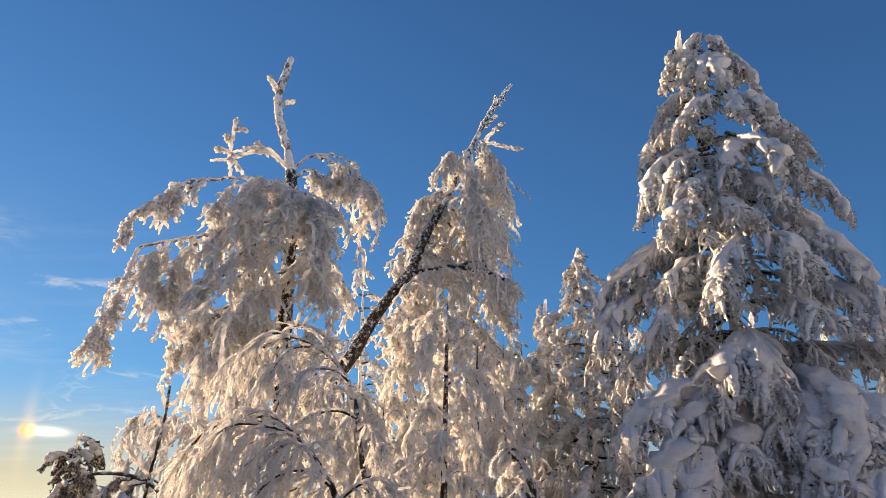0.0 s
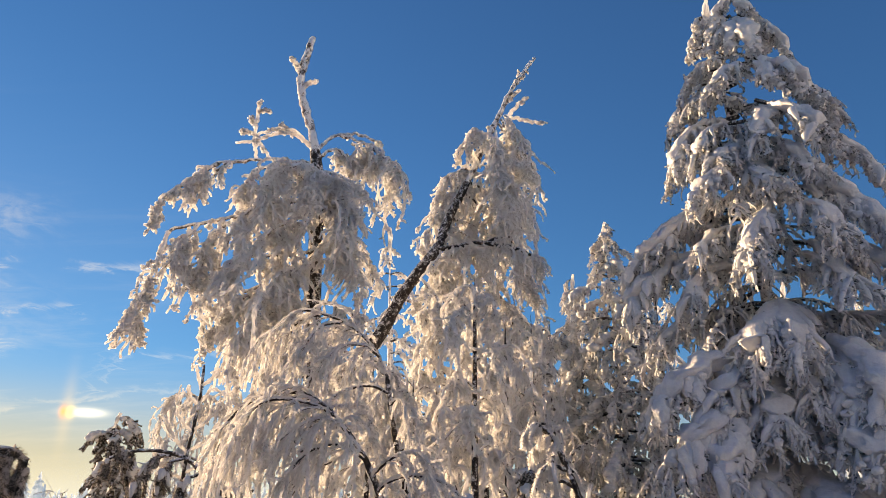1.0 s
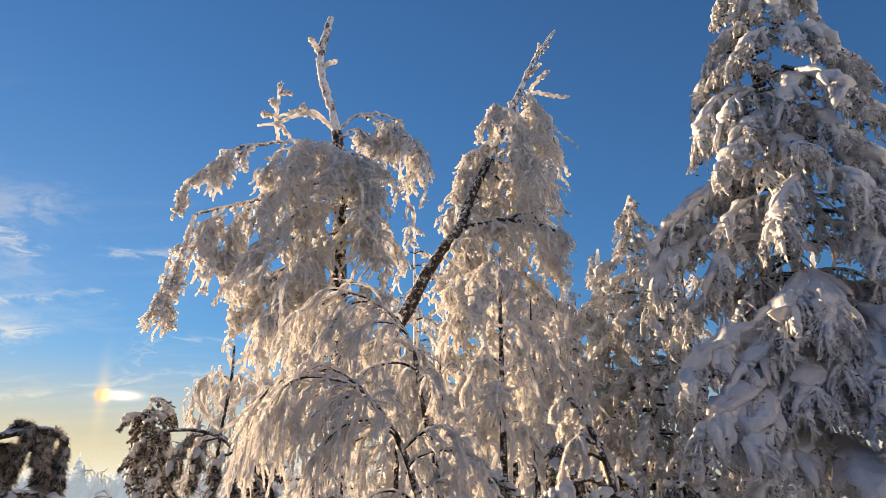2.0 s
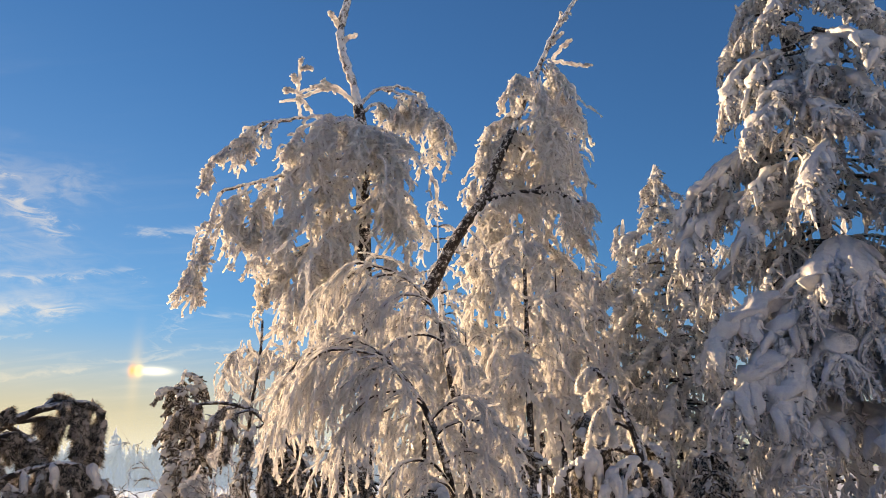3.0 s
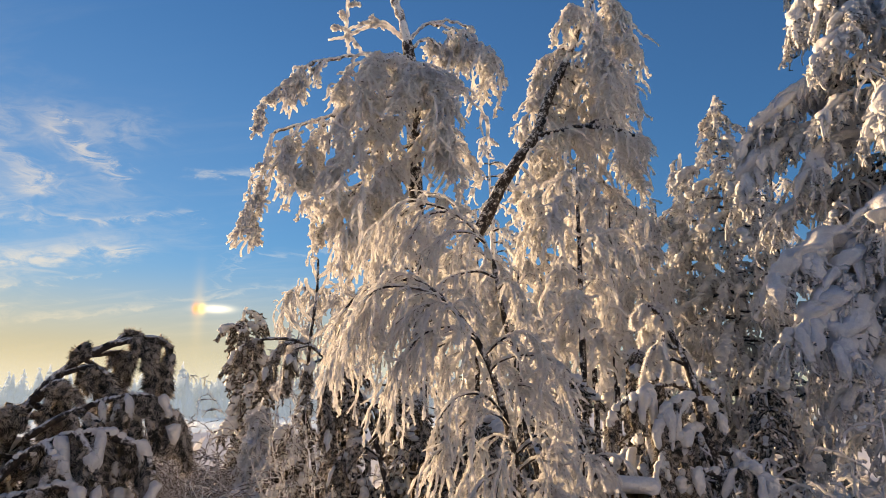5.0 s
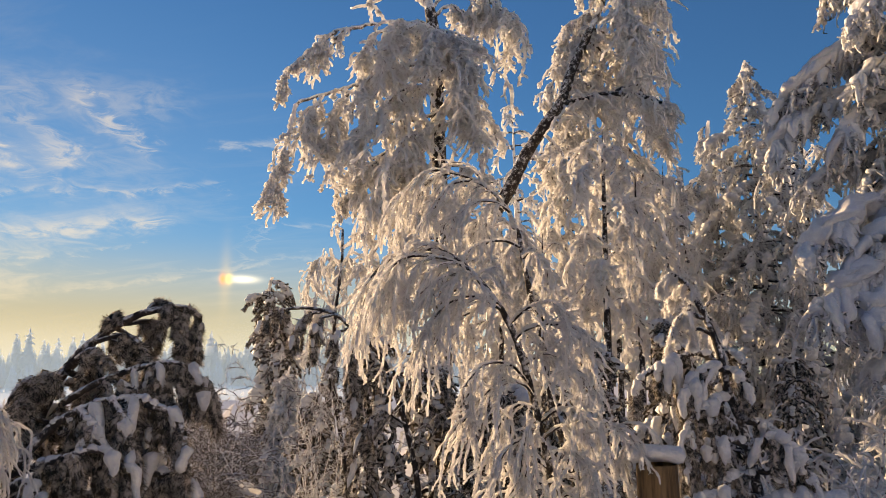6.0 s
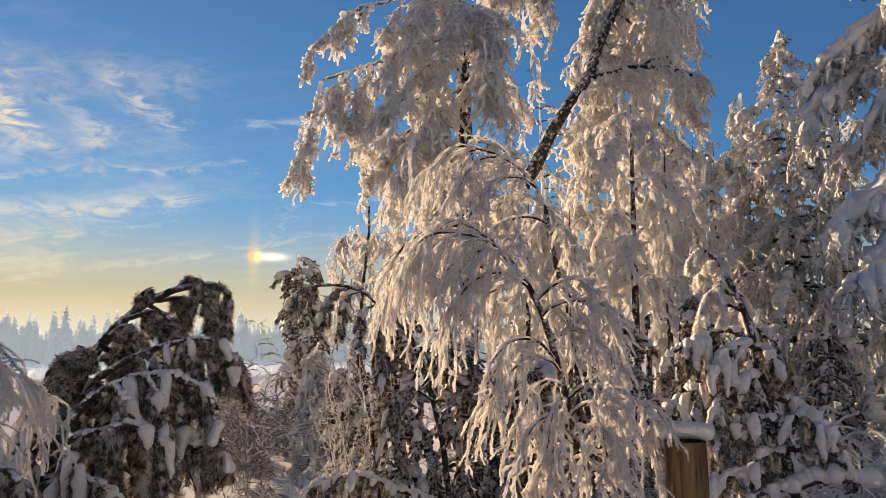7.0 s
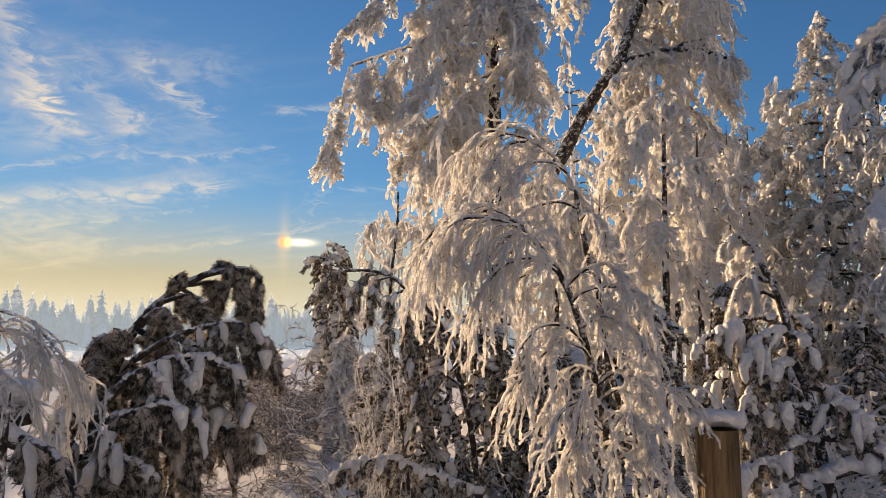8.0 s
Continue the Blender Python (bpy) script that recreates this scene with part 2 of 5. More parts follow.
def skin(rng, lines, r0, r1, sides=5, lump=0.2, tip=0.15, flat=1.0, lobes=0.0, lobe_scale=4.0, seed=3, knob=0.0, pillow=False):
    """A tube round each line, thick r0 at its start and r1 at its end, lumpy, closed to a point. flat: its height against its width."""
    n, k, _ = lines.shape
    t = unit(np.gradient(lines, axis=1))
    ref = np.zeros((n, 1, 3)) + np.array([0.13, 0.09, 1.0])
    steep = np.abs(t[..., 2:3]).mean(1, keepdims=True) > 0.9
    ref = np.where(steep, np.array([1.0, 0.2, 0.05]), ref)
    u = unit(np.cross(t, ref))
    v = np.cross(u, t)
    s = np.linspace(0, 1, k)
    a0 = (np.asarray(r0, float).reshape(-1, 1)) * np.ones((n, 1))
    a1 = (np.asarray(r1, float).reshape(-1, 1)) * np.ones((n, 1))
    r = a0 * (1 - s) + a1 * s
    if not pillow:
        r[:, -1] *= tip
    if pillow:
        r *= np.clip(1 - np.abs(2 * s - 1) ** 5, 0.02, 1) ** 0.5
    elif k > 5:
        r[:, -2] *= 0.5 + tip / 2
    ang = np.arange(sides) * 2 * np.pi / sides
    size = r[:, :, None] * (1 + lump * rng.uniform(-1, 1, (n, k, sides)))
    if knob:
        size = size * rng.uniform(1 - knob, 1 + knob, (n, k, 1))
    if lobes:
        where = lines[:, :, None] + r[:, :, None, None] * (np.cos(ang)[:, None] * u[:, :, None] + np.sin(ang)[:, None] * v[:, :, None])
        size = size * (1 + lobes * bumps(where, lobe_scale, seed) + 0.4 * lobes * bumps(where, lobe_scale * 2.7, seed + 1))
    ring = lines[:, :, None] + size[..., None] * (np.cos(ang)[:, None] * u[:, :, None] + flat * np.sin(ang)[:, None] * v[:, :, None])
    base = np.arange(n)[:, None, None] * (k * sides) + np.arange(k - 1)[None, :, None] * sides
    j, j2 = np.arange(sides)[None, None], (np.arange(sides) + 1)[None, None] % sides
    faces = np.stack([base + j, base + j2, base + j2 + sides, base + j + sides], -1).reshape(-1, 4)
    return ring.reshape(-1, 3), faces


def blobs(rng, centres, radii, flat=0.7, rows=6, around=11, lump=0.3, scale=5.0, seed=11):
    """Rounded lumps of snow, one round each centre, their skins swollen and dented by one noise so that neighbours run together."""
    c, r = np.asarray(centres), np.asarray(radii)
    lat = np.linspace(-0.485 * np.pi, 0.485 * np.pi, rows)
    lon = np.arange(around) * 2 * np.pi / around
    ball = np.stack([np.cos(lat)[:, None] * np.cos(lon), np.cos(lat)[:, None] * np.sin(lon), np.sin(lat)[:, None] + 0 * lon], -1)
    stretch = rng.uniform(0.8, 1.25, (len(c), 1, 1, 3)) * np.array([1, 1, flat])
    turn = rng.uniform(0, 6.28, len(c))
    spin = np.stack([np.cos(turn), np.sin(turn)], -1)[:, None, None]
    way = ball[None] * stretch
    way = np.stack([way[..., 0] * spin[..., 0] - way[..., 1] * spin[..., 1], way[..., 0] * spin[..., 1] + way[..., 1] * spin[..., 0], way[..., 2]], -1)
    where = c[:, None, None] + r[:, None, None, None] * way
    size = 1 + lump * bumps(where, scale, seed) + 0.55 * lump * bumps(where, scale * 2.6, seed + 1)
    v = c[:, None, None] + (r[:, None, None] * size)[..., None] * way
    base = np.arange(len(c))[:, None, None] * (rows * around) + np.arange(rows - 1)[None, :, None] * around
    j, j2 = np.arange(around)[None, None], (np.arange(around) + 1)[None, None] % around
    f = np.stack([base + j, base + j2, base + j2 + around, base + j + around], -1).reshape(-1, 4)
    return v.reshape(-1, 3), f


def needles(rng, lines, radius, count, length, width=0.004):
    """Thin blades that stand out round lines, pointing a little ahead."""
    at, head, _ = births(rng, lines, count, 0.0, 1.0)
    out = unit(np.cross(head, rng.normal(0, 1, (count, 3))))
    way = unit(out + head * rng.uniform(0.3, 1.2, (count, 1)) + np.array([0, 0, -0.1]))
    side = unit(np.cross(way, rng.normal(0, 1, (count, 3)))) * width
    root = at + out * radius * 0.5
    end = root + way * (length * rng.uniform(0.7, 1.2, (count, 1)) + radius * 0.4)
    v = np.stack([root - side, root + side, end + side * 0.4, end - side * 0.4], 1).reshape(-1, 3)
    return v, np.arange(count * 4).reshape(-1, 4)


def mesh_of(name, chunks, mats, smooth=True):
    """One mesh from (verts, quads) chunks, or (verts, quads, material index)."""
    verts, faces, slots, at = [], [], [], 0
    for chunk in chunks:
        v, f = chunk[0], chunk[1]
        verts.append(v)
        faces.append(f + at)
        slots.append(np.full(len(f), chunk[2] if len(chunk) > 2 else 0))
        at += len(v)
    v, f, slot = np.concatenate(verts), np.concatenate(faces), np.concatenate(slots)
    data = bpy.data.meshes.new(name)
    data.vertices.add(len(v))
    data.vertices.foreach_set("co", v.astype(np.float32).ravel())
    data.loops.add(f.size)
    data.loops.foreach_set("vertex_index", f.astype(np.int32).ravel())
    data.polygons.add(len(f))
    data.polygons.foreach_set("loop_start", (np.arange(len(f)) * 4).astype(np.int32))
    data.polygons.foreach_set("use_smooth", np.full(len(f), smooth))
    data.polygons.foreach_set("material_index", slot.astype(np.int32))
    for m in mats if isinstance(mats, (list, tuple)) else [mats]:
        data.materials.append(m)
    data.update(calc_edges=True)
    data.validate()
    return data


def part(name, chunks, mats, parent, label="", kind="", smooth=True):
    ob = new(name, mesh_of(name, chunks, mats, smooth))
    ob.parent = parent
    return tagged(ob, label, kind=kind)


def thing(name, az, far, label, category, group="", z=0.0, turn=0.0):
    """An Empty on the ground, az degrees to the left of +y and far metres off; its x runs to the right, its y away."""
    ob = new(name)
    ob.empty_display_size = 0.2
    a = radians(az)
    ob.matrix_world = pose(-math.sin(a) * far, math.cos(a) * far, z, 0, 0, az + turn)
    return tagged(ob, label, category, group)


def one(line):
    return np.asarray(line)[None]


# ---- ground and distance ----
def build_ground():
    rings = np.concatenate([[0.0], np.geomspace(0.6, 2600, 110)])
    turn = np.linspace(0, 2 * np.pi, 181)[:-1]
    x, y = rings[:, None] * np.cos(turn), rings[:, None] * np.sin(turn)
    p = np.stack([x, y, 0 * x], -1)
    fade = np.clip(1.2 - rings / 60, 0.06, 1)[:, None] * np.clip(1 - rings / 400, 0, 1)[:, None]
    z = fade * (0.16 * bumps(p, 0.35, 5) + 0.07 * bumps(p, 1.1, 6) + 0.02 * bumps(p, 3.7, 7)) - 0.08
    v = np.stack([x, y, z], -1).reshape(-1, 3)
    m = len(turn)
    i, j = np.meshgrid(np.arange(len(rings) - 1), np.arange(m), indexing="ij")
    f = np.stack([i * m + j, (i + 1) * m + j, (i + 1) * m + (j + 1) % m, i * m + (j + 1) % m], -1).reshape(-1, 4)
    ob = new("ground", mesh_of("ground", [(v, f)], GROUND))
    tagged(ob, "deep untrodden snow that reaches across an open flat", "snow ground", kind="structure")


build_ground()


def cone_tree(rng, height, boughs, sides=3, steps=4):
    """Chunks of a far conifer: a bare tip, and boughs that hang in rings."""
    s = np.sort(rng.uniform(0, 1, boughs)) ** 0.8
    turn = np.arange(boughs) * 2.4 + rng.uniform(0, 0.7, boughs)
    z = height * (0.97 - 0.93 * s)
    way = np.stack([np.cos(turn), np.sin(turn), np.full(boughs, -0.55)], -1)
    start = np.stack([0 * z, 0 * z, z], -1)
    long = height * (0.035 + 0.17 * s) * rng.uniform(0.6, 1.25, boughs)
    lines = grow(rng, start, way, long, steps, 0.3, 0.1)
    v, f = skin(rng, lines, 0.05 * height * (0.25 + 0.9 * s), 0.03 * height * (0.2 + s), sides, 0.35)
    core = one(np.stack([np.zeros(9), np.zeros(9), np.linspace(height * 0.98, 0.2, 9)], -1))
    cv, cf = skin(rng, core, 0.004 * height, 0.12 * height, 7, 0.35, 1.0, knob=0.2)
    return np.concatenate([v, cv]), np.concatenate([f, cf + len(v)])


def build_distance():
    rng = np.random.default_rng(40)
    kinds = []
    for k in range(5):
        tree = thing("far_spruce", 60, 240, "snow-laden spruce at the far edge of the open flat", "spruce", "far treeline")
        h = 13 + 1.6 * k
        trunk = bend([(0, 0, -0.5), (0.05, 0, h * 0.5), (0, 0, h)], 5)
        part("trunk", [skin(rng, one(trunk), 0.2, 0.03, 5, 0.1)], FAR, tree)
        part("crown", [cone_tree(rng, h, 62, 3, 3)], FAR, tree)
        kinds.append(tree)
    for k in range(285):
        az = 10 + 50 * (k + rng.uniform(-0.8, 0.8)) / 285
        far = 238 + 7 * rng.uniform(0, 1) + 6 * math.sin(az * 0.5)
        a = radians(az)
        size = rng.uniform(0.6, 0.98) * (1.12 if rng.uniform() < 0.12 else 1.0)
        made = copy_thing(kinds[k % 5], pose(-math.sin(a) * far, math.cos(a) * far, -0.2, 0, 0, rng.uniform(0, 360)))
        made.scale = (size * 1.6, size * 1.6, size)
    # The woods behind and round about, too dense to count.
    chunks = []
    for k in range(640):
        az = rng.uniform(0, 2 * np.pi)
        ahead = k < 400
        az = rng.uniform(0.1, 1.12) if ahead else rng.uniform(1.5, 6.0)
        far = rng.uniform(228, 236) if ahead else rng.uniform(45, 120)
        h = rng.uniform(3, 8) if ahead else rng.uniform(6.4, 11)
        v, f = cone_tree(rng, h, 9, 3, 3)
        v = v * np.array([1.9, 1.9, 1.0])
        chunks.append((v + np.array([-math.sin(az) * far, math.cos(az) * far, -0.3]), f))
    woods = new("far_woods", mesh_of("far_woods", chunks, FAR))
    tagged(woods, "dense woods of frosted spruce along the horizon, tinted pale with haze", "woods", kind="stuff")
    # Curved sheet added over the flat, standing in for haze before the far woods.
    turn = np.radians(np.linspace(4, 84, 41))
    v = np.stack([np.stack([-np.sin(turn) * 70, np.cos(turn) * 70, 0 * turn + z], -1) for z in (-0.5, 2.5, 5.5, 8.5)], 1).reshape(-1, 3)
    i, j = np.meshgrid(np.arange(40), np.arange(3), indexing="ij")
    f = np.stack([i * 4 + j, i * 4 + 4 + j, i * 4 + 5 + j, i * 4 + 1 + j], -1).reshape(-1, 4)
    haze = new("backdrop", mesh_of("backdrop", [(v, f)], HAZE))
    tagged(haze, "thin blue-tinted sheet standing in for haze over the far open flat", "haze", kind="structure")
    # Unseen woods added behind the viewer, blocking sky light and giving warm bounce.
    chunks = []
    for k in range(230):
        az, far, h = rng.uniform(1.35, 5.5), rng.uniform(12, 46), rng.uniform(8, 14)
        v, f = cone_tree(rng, h, 22, 3, 3)
        chunks.append((v + np.array([-math.sin(az) * far, math.cos(az) * far, -0.3]), f))
    behind = new("unseen_woods_behind", mesh_of("unseen_woods_behind", chunks, NEEDLE))
    tagged(behind, "unseen frosted spruce woods added behind to hold off sky light", "woods", kind="stuff")
    # Low snow-covered scrub out on the flat.
    chunks = []
    for k in range(60):
        az, far = radians(rng.uniform(20, 60)), rng.uniform(30, 200)
        n = 14
        start = np.array([-math.sin(az) * far, math.cos(az) * far, -0.1]) + rng.normal(0, 1, (n, 3)) * np.array([1.6, 1.0, 0.0])
        lines = grow(rng, start, rng.normal(0, 0.5, (n, 3)) + np.array([0, 0, 1.0]), rng.uniform(0.4, 1.1, n), 5, 0.25, 0.15)
        chunks.append(skin(rng, lines, 0.16, 0.06, 4, 0.4))
    scrub = new("scrub", mesh_of("scrub", chunks, RIME))
    tagged(scrub, "low rime-covered scrub scattered over the open snow", "scrub", kind="stuff")


build_distance()


# ---- kinds of tree ----
def sprays(rng, lines, count, length, thick, droop, heading, steps=9, lo=0.1, sides=5, lump=0.38, spread=0.8, wiggle=0.2, knob=0.3, clumps=0):
    """Twigs born on lines: they follow the parent's way, spread to all sides and hang over, in clumps of one length if asked. Returns lines and skin."""
    at, head, s = births(rng, lines, count, lo, 1.0)
    reach = rng.uniform(0.45, 1.15, count) * length
    way = head * heading + rng.normal(0, spread, (count, 3)) * np.array([1, 1, 0.45])
    if clumps:
        which = rng.integers(0, clumps, count)
        middle = (np.arange(clumps) + rng.uniform(0.1, 0.9, clumps)) / clumps
        s = np.clip(lo + (1 - lo) * middle[which] + rng.normal(0, 0.22 / clumps, count), lo, 0.999) * (lines.shape[1] - 1.001)
        i = s.astype(int)
        at = lines[0, i] + (lines[0, i + 1] - lines[0, i]) * (s - i)[:, None]
        reach = reach * rng.uniform(0.35, 1.5, clumps)[which]
        way = way + rng.normal(0, 0.5, (clumps, 3))[which] * np.array([1, 1, 0.2]) + np.array([0, 0, -0.35])
    made = grow(rng, at, way, reach, steps, droop, wiggle)
    return made, skin(rng, made, thick * rng.uniform(0.75, 1.2, count), thick * 0.85, sides, lump, tip=0.75, knob=knob)


def rimed_limb(tree, rng, points, r0, r1, twigs, hang, thick=0.026, sub=4, fine=0.36, name="limb", mat=None, droop=0.5, heading=0.35, spurs=4, lo=0.12):
    """A birch limb through a few points, with a curtain of knobbly rimed twigs as its sub-part."""
    line = one(bend(points, max(10, 6 * len(points))))
    line[0, 1:-1] += rng.normal(0, 0.012, line[0, 1:-1].shape) * min(1.0, r0 / 0.04) * (0.5 if r0 > 0.06 else 1.0)
    limb = part(name, [skin(rng, line, r0, r1, 8, 0.2, 0.75, knob=0.1 if mat != RIME else 0.16)], mat or TWIG, tree)
    if twigs:
        rings = int(np.clip(hang / 0.04, 7, 24))
        first, a = sprays(rng, line, int(twigs * 0.5), hang, thick, droop * 10 / rings, heading, rings, lo, 5, 0.42, 0.5, 0.25, 0.3, max(4, twigs // 7))
        second, b = sprays(rng, first, int(twigs * sub * 0.5), hang * fine, thick * 0.9, 0.36, 0.4, 7, 0.05, 4, 0.42, 0.65, 0.34, 0.3)
        chunks = [a, b]
        if spurs:
            chunks.append(sprays(rng, second, twigs * spurs, 0.07, thick * 0.85, 0.2, 0.3, 3, 0.0, 4, 0.4, 1.0)[1])
        bare = first[: max(1, len(first) // 3), ::2] + np.array([0.45, -0.6, -0.2]) * thick
        chunks.append(skin(rng, bare, thick * 0.42, thick * 0.25, 4, 0.2) + (1,))
        part("rime_curtain", chunks, [RIME, TWIG], limb, "hanging twigs thick with white rime", "stuff", False)
    return line


def snow_bough(tree, rng, root, turn, length, lift, sag, fine=1.0, snow=1.0, needle=None, name="bough", tufts=5, path=None, fan=1.0):
    """A spruce bough: its axis, frosted side twigs with hanging tufts, and the lumps of snow that lie on it as a sub-part."""
    way = np.array([[math.cos(turn), math.sin(turn), lift]])
    axis = grow(rng, np.array([root]), way, np.array([length]), 14, sag, 0.035)
    if path:
        axis = one(bend(path, 14))
        length = float(np.linalg.norm(np.diff(axis[0], axis=0), axis=1).sum())
    count = max(6, int(22 * length * fine))
    at, head, s = births(rng, axis, count, 0.12, 1.0)
    side = unit(np.cross(head, np.array([0, 0, 1.0]))) * rng.choice([-1.0, 1.0], (count, 1))
    reach = (0.14 + 0.24 * length * (1.0 - 0.3 * s)) * rng.uniform(0.6, 1.2, count)
    reach = np.minimum(reach, 0.55) * fan * (1.2 if path else 1.0)
    twig = grow(rng, at, head * 0.75 + side * rng.uniform(0.2, 1.1, (count, 1)) + np.array([0, 0, -0.1]), reach, 6, 0.36, 0.14)
    near = fine >= 0.65
    wide = 1.0 if near else 1.6
    n2 = int(count * tufts * min(fine, 1.2) * (1.5 if near else 1.0))
    at2, head2, _ = births(rng, twig, n2, 0.05, 1.0)
    tuft = grow(rng, at2, head2 * 0.6 + rng.normal(0, 0.55, (n2, 3)) + np.array([0, 0, -0.8 if path else -0.5]), rng.uniform(0.05, 0.14, n2) * (1.1 if path else 1.0 if near else 1.3), 4 if path else 3, 0.25, 0.5)
    ob = part(name, [skin(rng, axis[:, ::2], 0.016 + 0.012 * length, 0.01, 5, 0.15) + (1,), skin(rng, twig, 0.018 * wide, 0.015 * wide, 4, 0.4, 0.7, knob=0.25) + (0,),
                     skin(rng, tuft, 0.017 * wide, 0.015 * wide, 3, 0.45, 0.9, knob=0.35) + (0,)], [needle or NEEDLE, BARK], tree, smooth=False)
    if snow > 0:
        if path:
            # One soft pad along the bough, its edges running out in fingers on the side twigs.
            wide_pad = (0.088 + 0.038 * min(length, 2.2)) * snow ** 0.6
            spine = one(np.stack([np.interp(np.linspace(2.5, 12.8, 24), np.arange(14), axis[0, :, n]) for n in range(3)], -1))
            spine = spine + np.array([0, 0, 0.18 * wide_pad]) + 0.22 * wide_pad * np.stack([bumps(spine, 4.0, seed) for seed in (51, 52, 53)], -1)
            chunks = [skin(rng, spine, wide_pad * 0.75, wide_pad * 1.05, 22, 0.07, 0.6, 0.55, 0.6, 6.5, 11, pillow=True)]
            pick = rng.permutation(count)[: int(count * 0.28)]
            bits = np.linspace(0, 5, 9)
            finger = np.stack([twig[pick][:, int(q)] + (q - int(q)) * (twig[pick][:, min(int(q) + 1, 5)] - twig[pick][:, int(q)]) for q in bits], 1) + np.array([0, 0, 0.02])
            chunks.append(skin(rng, finger, wide_pad * rng.uniform(0.3, 0.5, len(pick)), wide_pad * 0.3, 9, 0.1, 0.6, 0.75, 0.55, 11.0, 12, pillow=True))
            n4 = int(count * 1.1)
            on_twig, _, s4 = births(rng, twig, n4, 0.1, 0.95)
            r4 = rng.uniform(0.028, 0.062, n4) * snow ** 0.4 * (1.15 - 0.4 * s4)
            chunks.append(blobs(rng, on_twig + np.array([0, 0, 0.3]) * r4[:, None], r4, 0.75, 6, 9, 0.45, 14.0, 12))
        else:
            thick = snow * (0.036 + 0.026 * min(length, 2.2)) * (1.0 if near else 1.2)
            n3 = int((5 + 10 * length) * (1.0 if near else 0.45))
            on_axis, _, s3 = births(rng, axis, n3, 0.25, 1.0)
            r3 = thick * rng.uniform(0.6, 1.25, n3) * (0.7 + 0.5 * s3)
            n4 = max(3, int(count * (0.8 if near else 0.35)))
            on_twig, _, s4 = births(rng, twig, n4, 0.05, 0.85)
            r4 = np.minimum(thick, 0.07) * rng.uniform(0.5, 1.0, n4) * (1.1 - 0.5 * s4)
            c, r = np.concatenate([on_axis, on_twig]), np.concatenate([r3, r4])
            chunks = [blobs(rng, c + np.array([0, 0, 0.3]) * r[:, None], r, 0.7, 5 if near else 4, 8 if near else 6, 0.45, 10.0, 11)]
        part("snow", chunks, SNOW, ob, "soft white snow lying on the bough", "stuff")
    return ob


def spruce(tree, rng, height, reach, rows, per, fine=1.0, snow=1.0, crook=((0, 0), (0, 0)), bottom=0.06, needle=None, sag=0.05, back=True, tufts=5, inner=0):
    """A snow-laden spruce: trunk, and boughs in uneven rings that grow longer downwards. reach(h): bough length at a height."""
    xs = bend([(0, 0, -0.3), (crook[0][0], crook[0][1], height * 0.5), (crook[1][0], crook[1][1], height)], 24)
    part("trunk", [skin(rng, one(xs), 0.010 * height + 0.03, 0.012, 9, 0.12, 0.5)], TWIG, tree)
    for row in range(rows):
        s = ((row + 0.3) / rows) ** 1.15
        h = height * (0.985 - (0.985 - bottom) * s)
        off = rng.uniform(0, 6.28)
        for k in range(per if row > 0 else 4):
            turn = off + 6.283 * k / per + rng.normal(0, 0.22)
            away = math.sin(turn) > 0.45
            if away and not back and (k % 2 or row % 2):
                continue
            z = h + rng.normal(0, 0.14) * min(1.0, height / 6)
            root = [np.interp(z, xs[:, 2], xs[:, n]) for n in (0, 1)] + [z]
            long = reach(h) * rng.uniform(0.5, 1.15)
            snow_bough(tree, rng, root, turn, long, 0.28 - 0.45 * s + rng.normal(0, 0.08), sag * rng.uniform(0.7, 1.4),
                       fine * (0.6 if away else 1.0), snow * rng.uniform(0.4, 1.5), needle, tufts=tufts)
        for k in range(inner):
            turn = off + 0.5 + 6.283 * k / inner
            z = h + rng.normal(0, 0.1)
            root = [np.interp(z, xs[:, 2], xs[:, n]) for n in (0, 1)] + [z]
            snow_bough(tree, rng, root, turn, reach(h) * rng.uniform(0.35, 0.6), 0.3, sag * 1.3, fine, snow * 0.3, needle, tufts=tufts)
    tip = one(bend([(crook[1][0], crook[1][1], height * 0.97), (crook[1][0] + 0.01, 0, height), (crook[1][0] + 0.05, 0, height * 1.012 + 0.1)], 8))
    part("leader", [skin(rng, tip, 0.02 + 0.004 * height, 0.015 + 0.003 * height, 7, 0.35, 0.8, knob=0.3)], RIME, tree, "rime-thickened top shoot")


